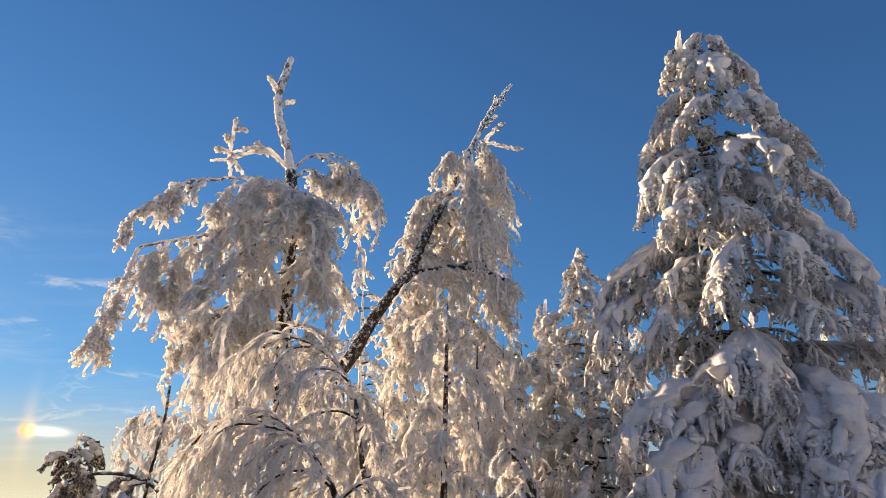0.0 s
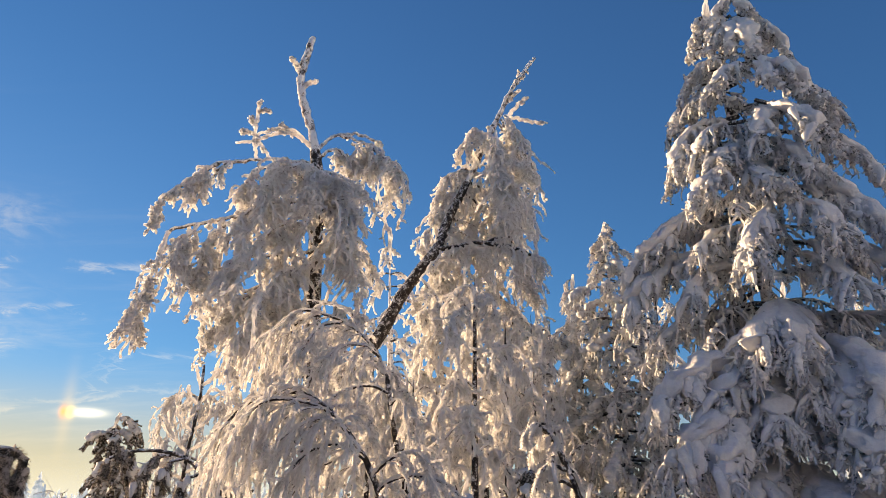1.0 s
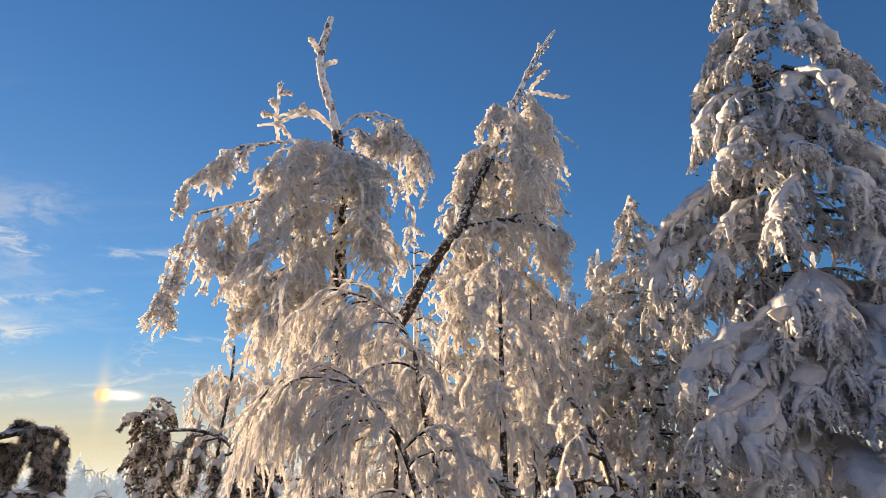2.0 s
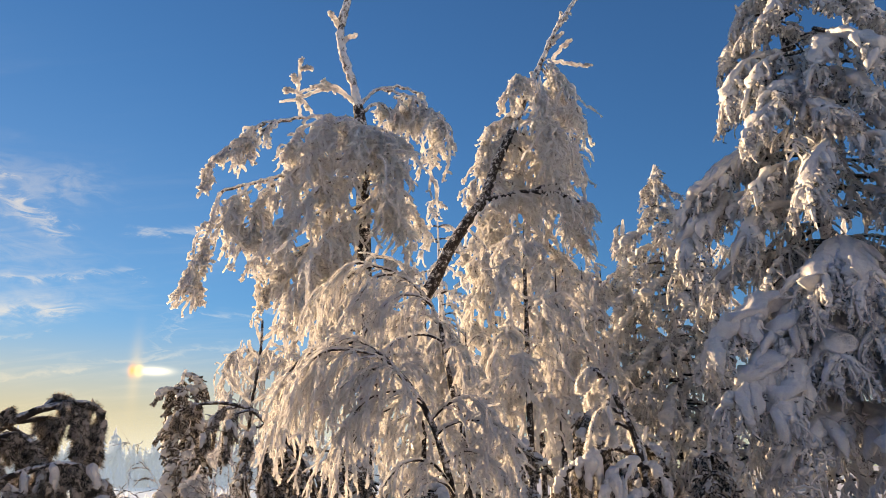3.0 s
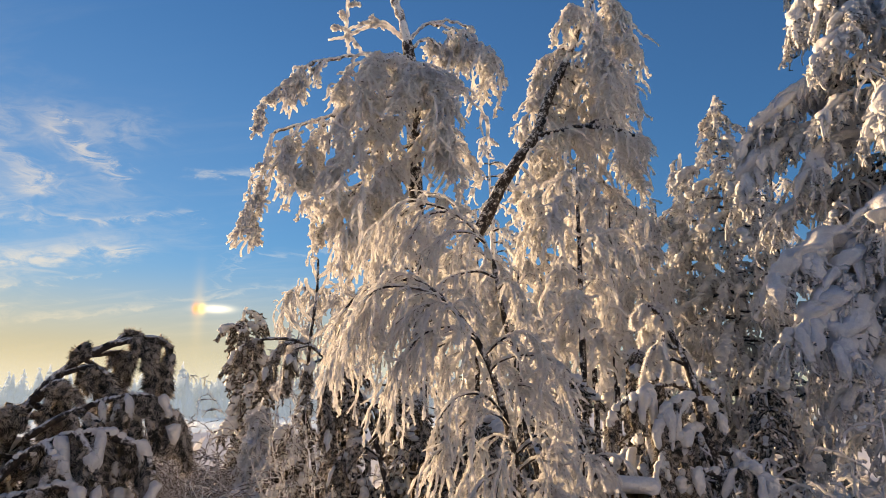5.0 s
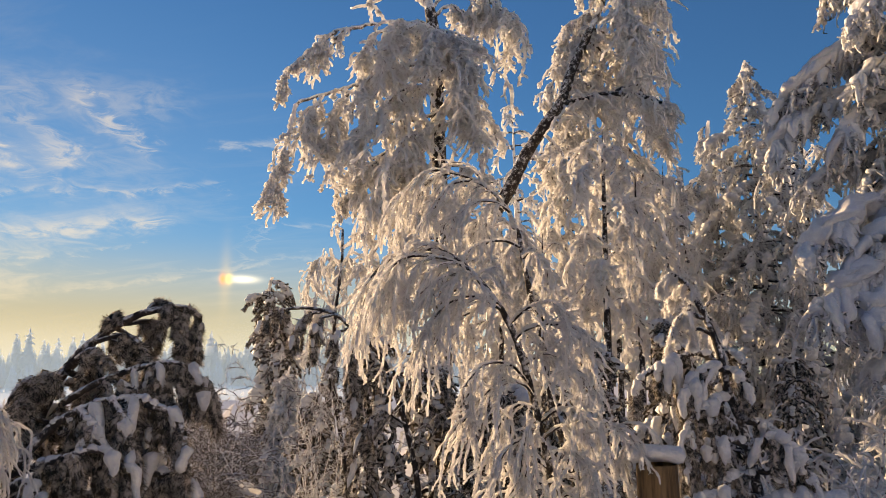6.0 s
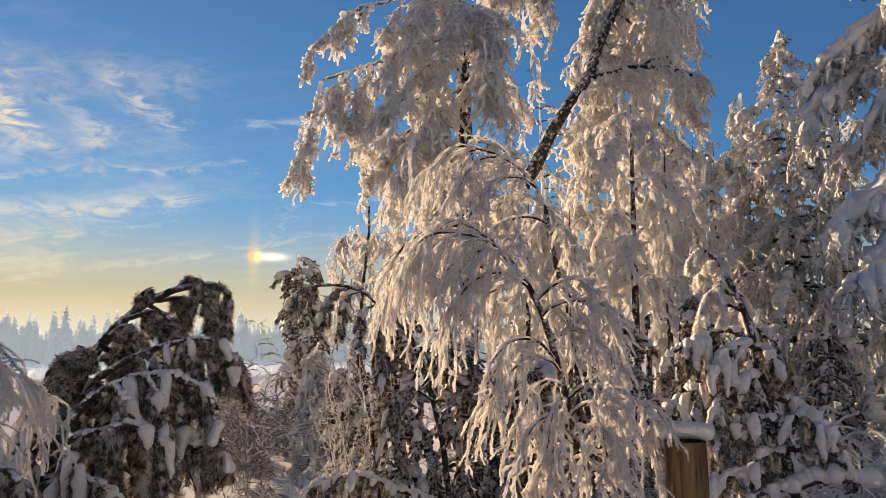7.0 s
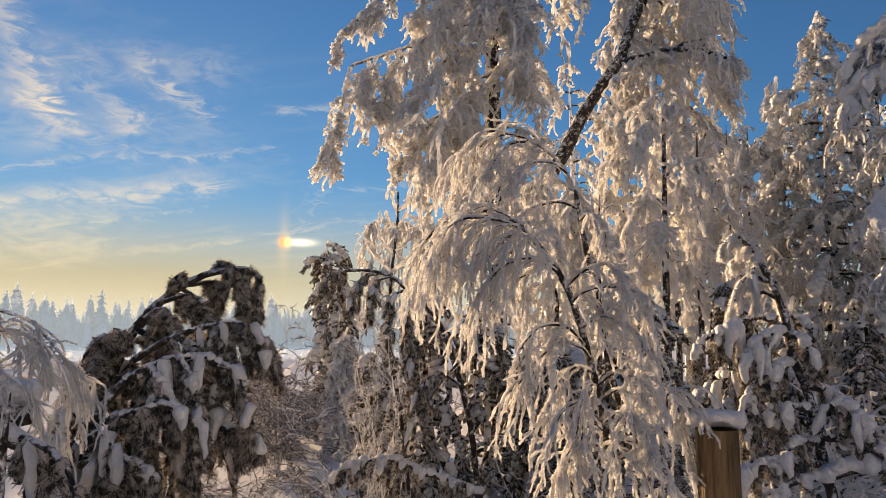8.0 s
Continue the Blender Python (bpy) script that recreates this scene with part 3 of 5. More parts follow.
def pine_limb(tree, rng, points, r0, r1, shoots, hang, thick=0.045, blade=0.035, blades=120, snow=1.0, droop=0.36, name="limb", needle=None, fall=0.15, coated=0.4, roll=0.95):
    """A bowed pine limb with hanging shoots of needles; snow lies along it and on the shoots."""
    line = one(bend(points, max(10, 6 * len(points))))
    limb = part(name, [skin(rng, line, r0, r1, 8, 0.14)], BARK, tree)
    if not shoots:
        return line
    at, head, _ = births(rng, line, shoots, 0.2, 1.0)
    way = head * 0.6 + rng.normal(0, 0.7, (shoots, 3)) * np.array([1, 1, 0.4]) + np.array([0, 0, -fall])
    long = hang * rng.uniform(0.35, 1.1, shoots)
    shoot = grow(rng, at, way, long, 11, droop, 0.14)
    chunks = [skin(rng, shoot, thick * rng.uniform(0.3, 0.5, shoots), thick * 0.4, 6, 0.4, 0.6, knob=0.25)]
    if blades:
        chunks.append(needles(rng, shoot, thick * 0.4, shoots * blades * 4, thick * 0.5 + blade * 0.5, 0.0013))
        chunks.append(sprays(rng, shoot, shoots * blades // 5, thick * 0.6, thick * 0.085, 0.1, 0.8, 3, 0.0, 3, 0.3, 1.0, 0.2)[1])
    part("foliage", chunks, needle or PINE, limb, "dark drooping needles edged with frost", "stuff")
    if snow > 0:
        up = np.array([0, 0, 1.0])
        n1 = max(5, int(np.linalg.norm(np.diff(line[0], axis=0), axis=1).sum() / (r0 * 1.3)))
        on, _, _ = births(rng, line, n1, 0.1, 1.0)
        size = r0 * roll * 1.15 * snow * rng.uniform(0.5, 1.15, n1)
        pick = rng.permutation(shoots)[: int(shoots * coated)]
        cap = [blobs(rng, on + up * size[:, None] * 0.5, size, 0.8, 5, 8, 0.3, 14.0, 21)]
        if len(pick):
            coat = shoot[pick][:, :9] + unit(np.array([0.2, -0.6, 0.55])) * thick * 0.5 * snow
            cap.append(skin(rng, coat, thick * snow * rng.uniform(0.6, 1.0, len(pick)), thick * 0.45 * snow, 9, 0.1, 0.4, 0.85, 0.6, 15.0, 22, pillow=True))
        part("snow", cap, SNOW, limb, "clots of snow on the limb and its shoots", "stuff")
    return line


def rimed_bush(tree, rng, stems, height, spread, thick, twigs=8, droop=0.05, sub=3, hang=0.4, mat=None):
    """Many rimed stems from one root, arching over."""
    start = rng.normal(0, 0.08, (stems, 3)) * np.array([1, 1, 0]) + np.array([0, 0, -0.05])
    way = rng.normal(0, spread, (stems, 3)) * np.array([1, 1, 0.1]) + np.array([0, 0, 1.0])
    line = grow(rng, start, way, height * rng.uniform(0.6, 1.1, stems), 18, droop, 0.10)
    part("stem", [skin(rng, line, thick * 1.1, thick * 0.7, 6, 0.2)], TWIG, tree)
    first, a = sprays(rng, line, stems * twigs, hang, thick, 0.10, 0.8, 11, 0.2, 4, 0.35, 0.7, 0.2, 0.3)
    chunks = [a]
    if sub:
        _, b = sprays(rng, first, stems * twigs * sub, hang * 0.45, thick * 0.85, 0.12, 0.7, 7, 0.1, 4, 0.35, 0.8, 0.25, 0.3)
        chunks.append(b)
    part("rime_curtain", chunks, mat or RIME, tree, "fine twigs white with rime", "stuff")


def weeping_birch(tree, rng, height, limbs, reach, thick, twigs, hang, crook=(0.1, 0.0), low=0.35, sub=4):
    """A rimed birch whose limbs rise from the stem and hang over."""
    xs = bend([(0, 0, -0.3), (crook[0] * 0.4, 0, height * 0.45), (crook[0], crook[1], height)], 20)
    part("trunk", [skin(rng, one(xs), 0.010 * height + 0.02, 0.02, 8, 0.1)], BARK, tree)
    for k in range(limbs):
        s = low + (0.99 - low) * (k + rng.uniform(0, 0.8)) / limbs
        z = s * height
        root = np.array([np.interp(z, xs[:, 2], xs[:, 0]), np.interp(z, xs[:, 2], xs[:, 1]), z])
        turn = k * 2.4 + rng.uniform(-0.4, 0.4)
        out = np.array([math.cos(turn), math.sin(turn), 0]) * reach * (1.25 - 0.8 * s) * rng.uniform(0.7, 1.15)
        pts = [root, root + out * 0.45 + np.array([0, 0, 0.22 * reach]), root + out * 0.85 + np.array([0, 0, 0.12 * reach]), root + out * 1.05 + np.array([0, 0, -0.35 * reach])]
        rimed_limb(tree, rng, pts, 0.03 * height / 8, 0.014, twigs, hang, thick, sub, spurs=0)


# ---- the tall birch that stands upright ----
def build_birch():
    rng = np.random.default_rng(1)
    tree = thing("birch_tree", 13.5, 11, "tall birch with a bare broken top and drooping rime-white twigs", "birch tree")
    trunk = bend([(0.05, 0, -0.3), (0.10, 0, 2.0)] + [(0.09, 0, 4.09), (0.06, 0, 5.17), (0.03, 0, 6.24), (0.04, 0, 6.97), (-0.02, 0, 7.39), (-0.08, 0, 7.79)], 44)
    part("trunk", [skin(rng, one(trunk), 0.13, 0.10, 12, 0.1, 0.9)], BARK, tree, "dark bark flecked with frost")
    rimed_limb(tree, rng, [(-0.07, 0, 7.76), (-0.18, 0, 8.25), (-0.32, 0, 8.69), (-0.4, 0, 9.06), (-0.4, 0, 9.41), (-0.34, 0, 9.79), (-0.25, 0, 10.18)], 0.078, 0.065, 0, 0.05, name="top_limb", mat=FROSTED)
    for pts in ([(-0.42, 0, 9.39), (-0.53, 0, 9.56), (-0.62, 0, 9.69)], [(-0.38, 0, 9.07), (-0.28, 0, 9.17), (-0.13, 0, 9.25)]):
        rimed_limb(tree, rng, pts, 0.05, 0.045, 0, 0.05, name="top_limb", mat=RIME)
    # The spidery crown of thin rimed shoots at the left of the top.
    for pts in ([(-0.1, 0, 7.8), (-0.33, 0, 8.02), (-0.58, 0, 8.12), (-0.88, 0, 8.03), (-1.12, 0, 7.89), (-1.42, 0, 7.82)], [(-0.14, 0, 7.86), (-0.48, 0, 8.18), (-0.82, 0, 8.15), (-1.1, 0, 8)], [(-1.05, 0, 7.52), (-1.11, 0, 7.89), (-1.1, 0, 8.25), (-1.1, 0, 8.69)],
                [(-1.1, 0, 8.46), (-1.01, 0, 8.53), (-0.89, 0, 8.53)], [(-1.11, 0, 8), (-1.23, 0, 8.07), (-1.35, 0, 8.09)], [(-0.84, 0, 7.59), (-0.97, 0, 7.8), (-1.1, 0, 7.93)], [(-1.12, 0, 8.16), (-1.18, 0, 8.31), (-1.18, 0, 8.38)], [(-0.53, 0, 8.15), (-0.64, 0, 8.25), (-0.69, 0, 8.29)]):
        rimed_limb(tree, rng, pts, 0.032, 0.028, 8, 0.07, 0.024, 1, mat=RIME, lo=0.3)
    # Limbs that reach out to the open side and hang over at their ends.
    reach = (
        ([(-0.03, 0, 7.34), (-0.37, -0.1, 7.45), (-0.74, -0.2, 7.46), (-1.18, -0.3, 7.33), (-1.65, -0.3, 7.24), (-1.93, -0.3, 6.98)], 12, 0.22), ([(-1.61, -0.3, 7.25), (-1.84, -0.3, 7.06), (-1.98, -0.3, 6.87)], 46, 0.62),
        ([(-1.92, -0.3, 7), (-2.19, -0.35, 6.72), (-2.36, -0.4, 6.45), (-2.43, -0.4, 6.06)], 46, 0.34), ([(-1.18, -0.3, 7.33), (-1.52, -0.3, 7.24), (-1.67, -0.3, 6.98)], 14, 0.35),
        ([(-0.03, 0, 6.34), (-0.73, 0, 6.49), (-1.35, 0, 6.42), (-1.85, 0, 6.29), (-2.28, 0, 6.11), (-2.31, 0, 5.89)], 12, 0.25), ([(-2.28, 0, 6.11), (-2.32, -0.2, 5.65), (-2.4, -0.3, 5.15), (-2.51, -0.3, 4.71), (-2.57, -0.3, 4.5)], 70, 0.5),
        ([(-1.84, 0, 6.27), (-1.98, -0.2, 5.91), (-2.03, -0.3, 5.63)], 50, 0.75), ([(-1.47, 0, 6.39), (-1.53, -0.2, 6), (-1.66, -0.2, 5.75), (-1.68, -0.2, 5.33)], 46, 0.7),
        ([(-1.42, 0, 6.34), (-1.47, 0, 6.04), (-1.52, 0, 5.7), (-1.47, 0, 5.42)], 10, 0.3), ([(-2.06, -0.2, 5.67), (-1.77, -0.2, 5.33), (-1.56, -0.2, 5.03)], 44, 0.6),
    )
    for pts, twigs, hang in reach:
        rimed_limb(tree, rng, pts, 0.034, 0.022, twigs, hang, 0.027, lo=0.2)
    right = (
        ([(-0.04, 0, 7.83), (0.2, 0, 8.11), (0.54, 0, 8.22), (0.86, 0, 8.16), (1.07, 0, 7.98), (1.19, 0, 7.65)], 10, 0.2), ([(0.34, 0, 8.16), (0.74, -0.1, 7.99), (1.15, -0.1, 7.71), (1.28, -0.1, 7.39)], 60, 0.75),
        ([(-0.01, 0, 7.7), (0.24, 0, 7.87), (0.43, 0, 7.76), (0.56, 0, 7.46)], 26, 0.45), ([(0.55, 0.1, 8.08), (0.86, 0.1, 7.89), (1.09, 0.1, 7.47)], 50, 0.8),
        ([(0.01, 0, 7.4), (0.29, -0.2, 7.27), (0.68, -0.3, 7), (0.89, -0.3, 6.71)], 40, 0.45), ([(0.46, 0, 7.79), (0.67, 0, 7.59), (0.88, 0, 7.45)], 26, 0.55),
    )
    for pts, twigs, hang in right:
        rimed_limb(tree, rng, pts, 0.03, 0.02, twigs, hang, 0.026, lo=0.3)
    # The dense curtain round the stem.
    crown = (
        ([(-0.04, 0, 7.5), (-0.46, -0.4, 7.36), (-0.86, -0.7, 7.03), (-1.1, -0.9, 6.6)], 60, 0.9), ([(-0.02, 0, 7.45), (-0.27, -0.5, 7.26), (-0.59, -0.9, 6.9), (-0.71, -1.1, 6.45)], 70, 1.0),
        ([(-0, 0, 7.34), (0.01, -0.5, 7.14), (-0.07, -1, 6.77), (-0.12, -1.2, 6.28)], 70, 0.9), ([(0.02, 0, 7.29), (0.25, -0.4, 7.11), (0.48, -0.7, 6.73), (0.57, -0.8, 6.25)], 70, 1.0),
        ([(0.03, 0, 6.76), (-0.47, -0.5, 6.57), (-0.94, -0.8, 6.28), (-1.18, -0.9, 5.93)], 60, 0.7), ([(0.04, 0, 6.55), (0.25, -0.5, 6.45), (0.43, -0.8, 6.05), (0.56, -0.9, 5.64)], 60, 1.0),
        ([(0.03, 0, 6.24), (-0.34, -0.6, 6.15), (-0.64, -1, 5.85), (-0.79, -1.1, 5.44)], 60, 0.8), ([(0.04, 0, 5.94), (-0.55, -0.4, 5.67), (-0.95, -0.6, 5.55), (-1.19, -0.7, 5.42), (-1.25, -0.7, 5.11)], 60, 1.0),
        ([(0.04, 0, 5.74), (-0.27, -0.6, 5.4), (-0.49, -0.9, 5.19), (-0.61, -1, 4.8)], 60, 1.0), ([(0.03, 0, 6.04), (0.33, -0.5, 5.87), (0.6, -0.8, 5.5), (0.73, -0.8, 5.15)], 54, 0.9),
        ([(0.06, 0, 5.36), (-0.5, -0.3, 5.17), (-0.96, -0.5, 4.94), (-1.27, -0.5, 4.57)], 60, 0.8), ([(0.04, 0, 5.55), (-0.85, 0, 5.24), (-1.34, 0, 5.06), (-1.55, 0, 4.69)], 56, 0.6),
        ([(0.03, 0, 6.44), (0.48, 0.4, 6.56), (0.91, 0.6, 6.25), (1.06, 0.6, 5.64)], 40, 0.7), ([(0.01, 0, 6.96), (-0.72, 0.3, 7.13), (-1.17, 0.5, 6.96), (-1.3, 0.5, 6.52)], 44, 0.9),
    )
    for pts, twigs, hang in crown:
        rimed_limb(tree, rng, pts, 0.034, 0.02, twigs, hang, 0.026)
    lower = (
        ([(0.05, 0, 4.98), (-0.38, -0.4, 4.79), (-0.74, -0.7, 4.55), (-0.93, -0.8, 4.18)], 60, 0.8), ([(0.04, 0, 5.07), (0.41, -0.4, 4.93), (0.71, -0.6, 4.67), (0.82, -0.6, 4.33)], 50, 0.8),
        ([(0.07, 0, 4.62), (-0.43, 0.3, 4.48), (-0.85, 0.5, 4.33), (-1.14, 0.5, 3.95)], 60, 0.8), ([(0.07, 0, 4.44), (-0.16, -0.5, 4.3), (-0.44, -0.9, 3.94), (-0.5, -1, 3.53)], 54, 0.8),
        ([(0.07, 0, 4.44), (0.41, -0.4, 4.36), (0.67, -0.6, 3.99), (0.77, -0.7, 3.64)], 50, 0.8), ([(0.1, 0, 3.91), (-0.34, -0.5, 3.71), (-0.61, -0.8, 3.41), (-0.7, -0.9, 3.02)], 50, 0.8),
        ([(0.12, 0, 3.74), (0.54, -0.4, 3.69), (0.88, -0.6, 3.34), (0.97, -0.7, 2.94)], 50, 0.8), ([(-1.37, 0, 4.7), (-1.44, 0, 4.52), (-1.52, 0, 4.34)], 24, 0.35),
    )
    for pts, twigs, hang in lower:
        rimed_limb(tree, rng, pts, 0.034, 0.02, twigs, hang, 0.026, spurs=2)


build_birch()


# ---- the birch that leans ----
def build_leaning_birch():
    rng = np.random.default_rng(2)
    tree = thing("leaning_birch", 5.5, 13, "birch leaning steeply over, dark stem under rime-white twigs", "birch tree")
    trunk = bend([(-1.9, 0, -0.3), (-1.75, 0, 1.5), (-1.45, 0, 3.3)] + [(-0.41, 0, 5.21), (-0.1, 0, 5.82), (0.32, 0, 6.46), (0.62, 0, 6.87), (0.82, 0, 7.45), (1, 0, 7.83), (1.25, 0, 8.36)], 50)
    part("trunk", [skin(rng, one(trunk), 0.15, 0.075, 12, 0.1, 0.9)], BARK, tree, "dark bark flecked with frost")
    rimed_limb(tree, rng, [(1.24, 0, 8.33), (1.5, 0, 8.91), (1.69, 0, 9.36), (2.01, 0, 10.08), (2.26, 0, 10.64), (2.53, 0, 11.08), (2.82, 0, 11.49)], 0.066, 0.04, 26, 0.06, 0.024, 1, name="top_limb", mat=FROSTED)
    for pts in ([(2.13, 0, 9.92), (2.44, 0, 9.88), (2.72, 0, 9.82), (3.01, 0, 9.8)], [(2.17, 0, 9.95), (2.35, 0, 10.22), (2.5, 0, 10.38), (2.63, 0, 10.44)], [(2.31, 0, 10.69), (2.39, 0, 10.91), (2.43, 0, 11.15)], [(2.18, 0, 10.36), (2.31, 0, 10.51), (2.46, 0, 10.64)], [(1.75, 0, 9.44), (1.72, 0, 9.58), (1.72, 0, 9.69)]):
        rimed_limb(tree, rng, pts, 0.042, 0.036, 6, 0.05, 0.028, 1, mat=RIME)
    upper = (
        ([(2.09, 0, 9.97), (2.24, -0.1, 9.66), (2.31, -0.2, 9.14), (2.42, -0.3, 8.55)], 60, 0.6), ([(1.94, 0, 9.76), (2.19, 0.1, 9.44), (2.57, 0.2, 9.03), (2.72, 0.3, 8.75)], 60, 0.7),
        ([(1.69, 0, 9.33), (1.44, -0.1, 9.53), (1.3, -0.2, 9.33), (1.25, -0.3, 8.89)], 60, 0.5), ([(1.63, 0, 9.22), (1.38, 0, 9.06), (1.24, 0, 8.79), (1.15, 0, 8.58)], 40, 0.4),
        ([(1.44, 0, 8.73), (1.09, 0, 8.75), (0.79, 0, 8.56), (0.71, 0, 8.2)], 60, 0.6), ([(1.35, 0, 8.52), (1.09, 0, 8.38), (0.8, 0, 8.04), (0.54, 0, 7.71)], 60, 0.6), ([(1.2, 0, 8.23), (0.8, 0, 7.85), (0.52, 0, 7.46), (0.31, 0, 6.96)], 60, 0.7),
        ([(1.87, 0, 9.58), (1.88, -0.3, 8.92), (1.96, -0.5, 8.3), (1.99, -0.6, 7.62)], 70, 1.2), ([(1.63, 0, 9.15), (1.76, -0.3, 8.65), (1.9, -0.5, 8.04)], 60, 1.2), ([(2, 0, 9.87), (2.27, 0.2, 9.36), (2.45, 0.3, 8.74), (2.55, 0.3, 7.94)], 60, 1.2),
    )
    for k, (pts, twigs, hang) in enumerate(upper):
        pts = [(x, y + (0.3 if 3 <= k <= 6 and n else 0.0), z) for n, (x, y, z) in enumerate(pts)]
        rimed_limb(tree, rng, pts, 0.034, 0.02, twigs, hang, 0.029)
    lower = (
        ([(0.62, 0, 6.83), (1.08, -0.2, 6.84), (1.46, -0.3, 6.88), (1.99, -0.5, 6.92)], 40, 1.0), ([(1.46, -0.3, 6.86), (1.87, -0.5, 6.72), (2.23, -0.6, 6.58), (2.48, -0.7, 6.39)], 40, 1.0),
        ([(1.26, 0, 8.36), (1.64, 0.2, 8.4), (2.09, 0.4, 8.23), (2.4, 0.5, 7.89)], 70, 1.4), ([(1.15, 0, 8.12), (1.58, 0.2, 7.98), (2.06, 0.3, 7.53), (2.4, 0.3, 6.91)], 70, 1.2),
        ([(0.86, 0, 7.53), (1.34, 0.2, 7.58), (1.83, 0.4, 7.43), (2.32, 0.5, 7.11)], 60, 1.3), ([(0.75, 0, 7.28), (1.03, 0, 7.36), (1.26, 0, 7.24), (1.43, 0, 6.88)], 50, 1.2),
        ([(0.7, 0, 7.03), (1.01, 0.3, 6.74), (1.19, 0.4, 6.3)], 50, 1.2), ([(0.32, 0, 6.46), (0.66, 0.2, 6.57), (0.95, 0.3, 6.25), (1.07, 0.3, 5.67)], 50, 1.2),
        ([(0.21, 0, 6.3), (0.54, -0.3, 5.92), (0.7, -0.4, 5.35), (0.76, -0.4, 4.92)], 50, 0.9), ([(2.11, 0.3, 7.25), (2.52, 0.4, 6.58), (2.68, 0.4, 6.1)], 50, 0.9),
        ([(-0.1, 0, 5.82), (0.23, 0, 5.73), (0.46, 0, 5.35), (0.52, 0, 4.91)], 44, 1.0), ([(1.47, 0.4, 6.55), (1.94, 0.5, 6.11), (2.28, 0.5, 5.65)], 50, 1.2),
    )
    for k, (pts, twigs, hang) in enumerate(lower):
        pts = [(x, y + (0.25 if k > 1 and n else 0.0), z) for n, (x, y, z) in enumerate(pts)]
        rimed_limb(tree, rng, pts, 0.055 if k < 2 else 0.034, 0.024 if k < 2 else 0.018, twigs, hang, 0.027, mat=BARK if k < 2 else None)


build_leaning_birch()


# ---- the young birch bowed over close by ----
def build_near_birch():
    rng = np.random.default_rng(3)
    tree = thing("bowed_birch", 3, 3.4, "young birch bowed over, its long twigs thick with sunlit rime", "birch tree")

    def arch(pts, r0, r1, strands, hang, side=7, lo=0.1, dark=False, name="limb", lean=0.0):
        """A bowed limb with long hanging strands, each feathered with short side twigs and spikes of rime."""
        line = one(bend(pts, 8 * len(pts)))
        limb = part(name, [skin(rng, line, r0 if dark else r0 * 0.6, r1 if dark else r1 * 0.6, 8, 0.15, 0.8)], BARK, tree, "thin dark stem" if dark else "")
        if not dark:
            part("rime", [skin(rng, line + np.array([-0.35, 0.1, 0.6]) * r0, r0 * 0.85, r1 * 0.85, 6, 0.35, 0.8, knob=0.25)], RIME, limb, "white rime along the top of the limb", "stuff", False)
        if not strands:
            return
        strands = int(strands * 1.1)
        at, head, _ = births(rng, line, strands, lo, 1.0)
        way = head * 0.75 + rng.normal(0, 0.42, (strands, 3)) * np.array([1, 1, 0.5]) + np.array([lean, 0, -0.15])
        first = grow(rng, at, way, hang * rng.uniform(0.35, 1.1, strands), 26, 0.105, 0.07)
        chunks = [skin(rng, first, 0.0066 * rng.uniform(0.8, 1.15, strands), 0.006, 5, 0.5, 0.8, knob=0.38)]
        n2 = strands * (side - 1)
        at2, head2, _ = births(rng, first, n2, 0.08, 1.0)
        second = grow(rng, at2, head2 * 0.9 + rng.normal(0, 0.5, (n2, 3)) + np.array([0, 0, -0.1]), rng.uniform(0.03, 0.12, n2), 8, 0.12, 0.12)
        chunks.append(skin(rng, second, 0.0056 * rng.uniform(0.8, 1.15, n2), 0.0052, 4, 0.5, 0.8, knob=0.38))
        chunks.append(skin(rng, first[: strands // 2, ::2] + np.array([0.0042, -0.0034, -0.001]), 0.0033, 0.002, 4, 0.2) + (1,))
        chunks.append(needles(rng, first, 0.009, strands * 60, 0.005, 0.0018))
        chunks.append(needles(rng, second, 0.007, n2 * 12, 0.0045, 0.0018))
        part("rime_curtain", chunks, [RIME, TWIG], limb, "long twigs coated in spiky rime", "stuff", False)

    # Two dark stems rise and bow over to the open side.
    arch([(0.05, 0, -0.2), (0.02, 0, 0.4)] + [(-0.17, 0, 1.44), (-0.21, 0, 1.63), (-0.26, 0, 1.82), (-0.33, 0, 1.98), (-0.39, 0, 2.07)], 0.021, 0.013, 0, 0, dark=True, name="stem")
    arch([(-0.39, 0, 2.07), (-0.47, 0, 2.17), (-0.55, 0, 2.24), (-0.64, 0, 2.29), (-0.77, 0, 2.29), (-0.89, 0, 2.25), (-0.99, 0, 2.15)], 0.013, 0.008, 22, 0.42, dark=True, name="stem", lo=0.2)
    arch([(0.2, 0.25, -0.2), (0.16, 0.3, 0.5)] + [(-0.09, 0.3, 1.42), (-0.15, 0.3, 1.81), (-0.21, 0.3, 2.1), (-0.24, 0.3, 2.28), (-0.26, 0.3, 2.43)], 0.02, 0.012, 0, 0, dark=True, name="stem")
    arch([(-0.26, 0.3, 2.43), (-0.32, 0.3, 2.56), (-0.41, 0.3, 2.66), (-0.51, 0.3, 2.73), (-0.62, 0.3, 2.77), (-0.72, 0.3, 2.79), (-0.81, 0.3, 2.75), (-0.88, 0.3, 2.67)], 0.012, 0.008, 22, 0.36, lo=0.2)
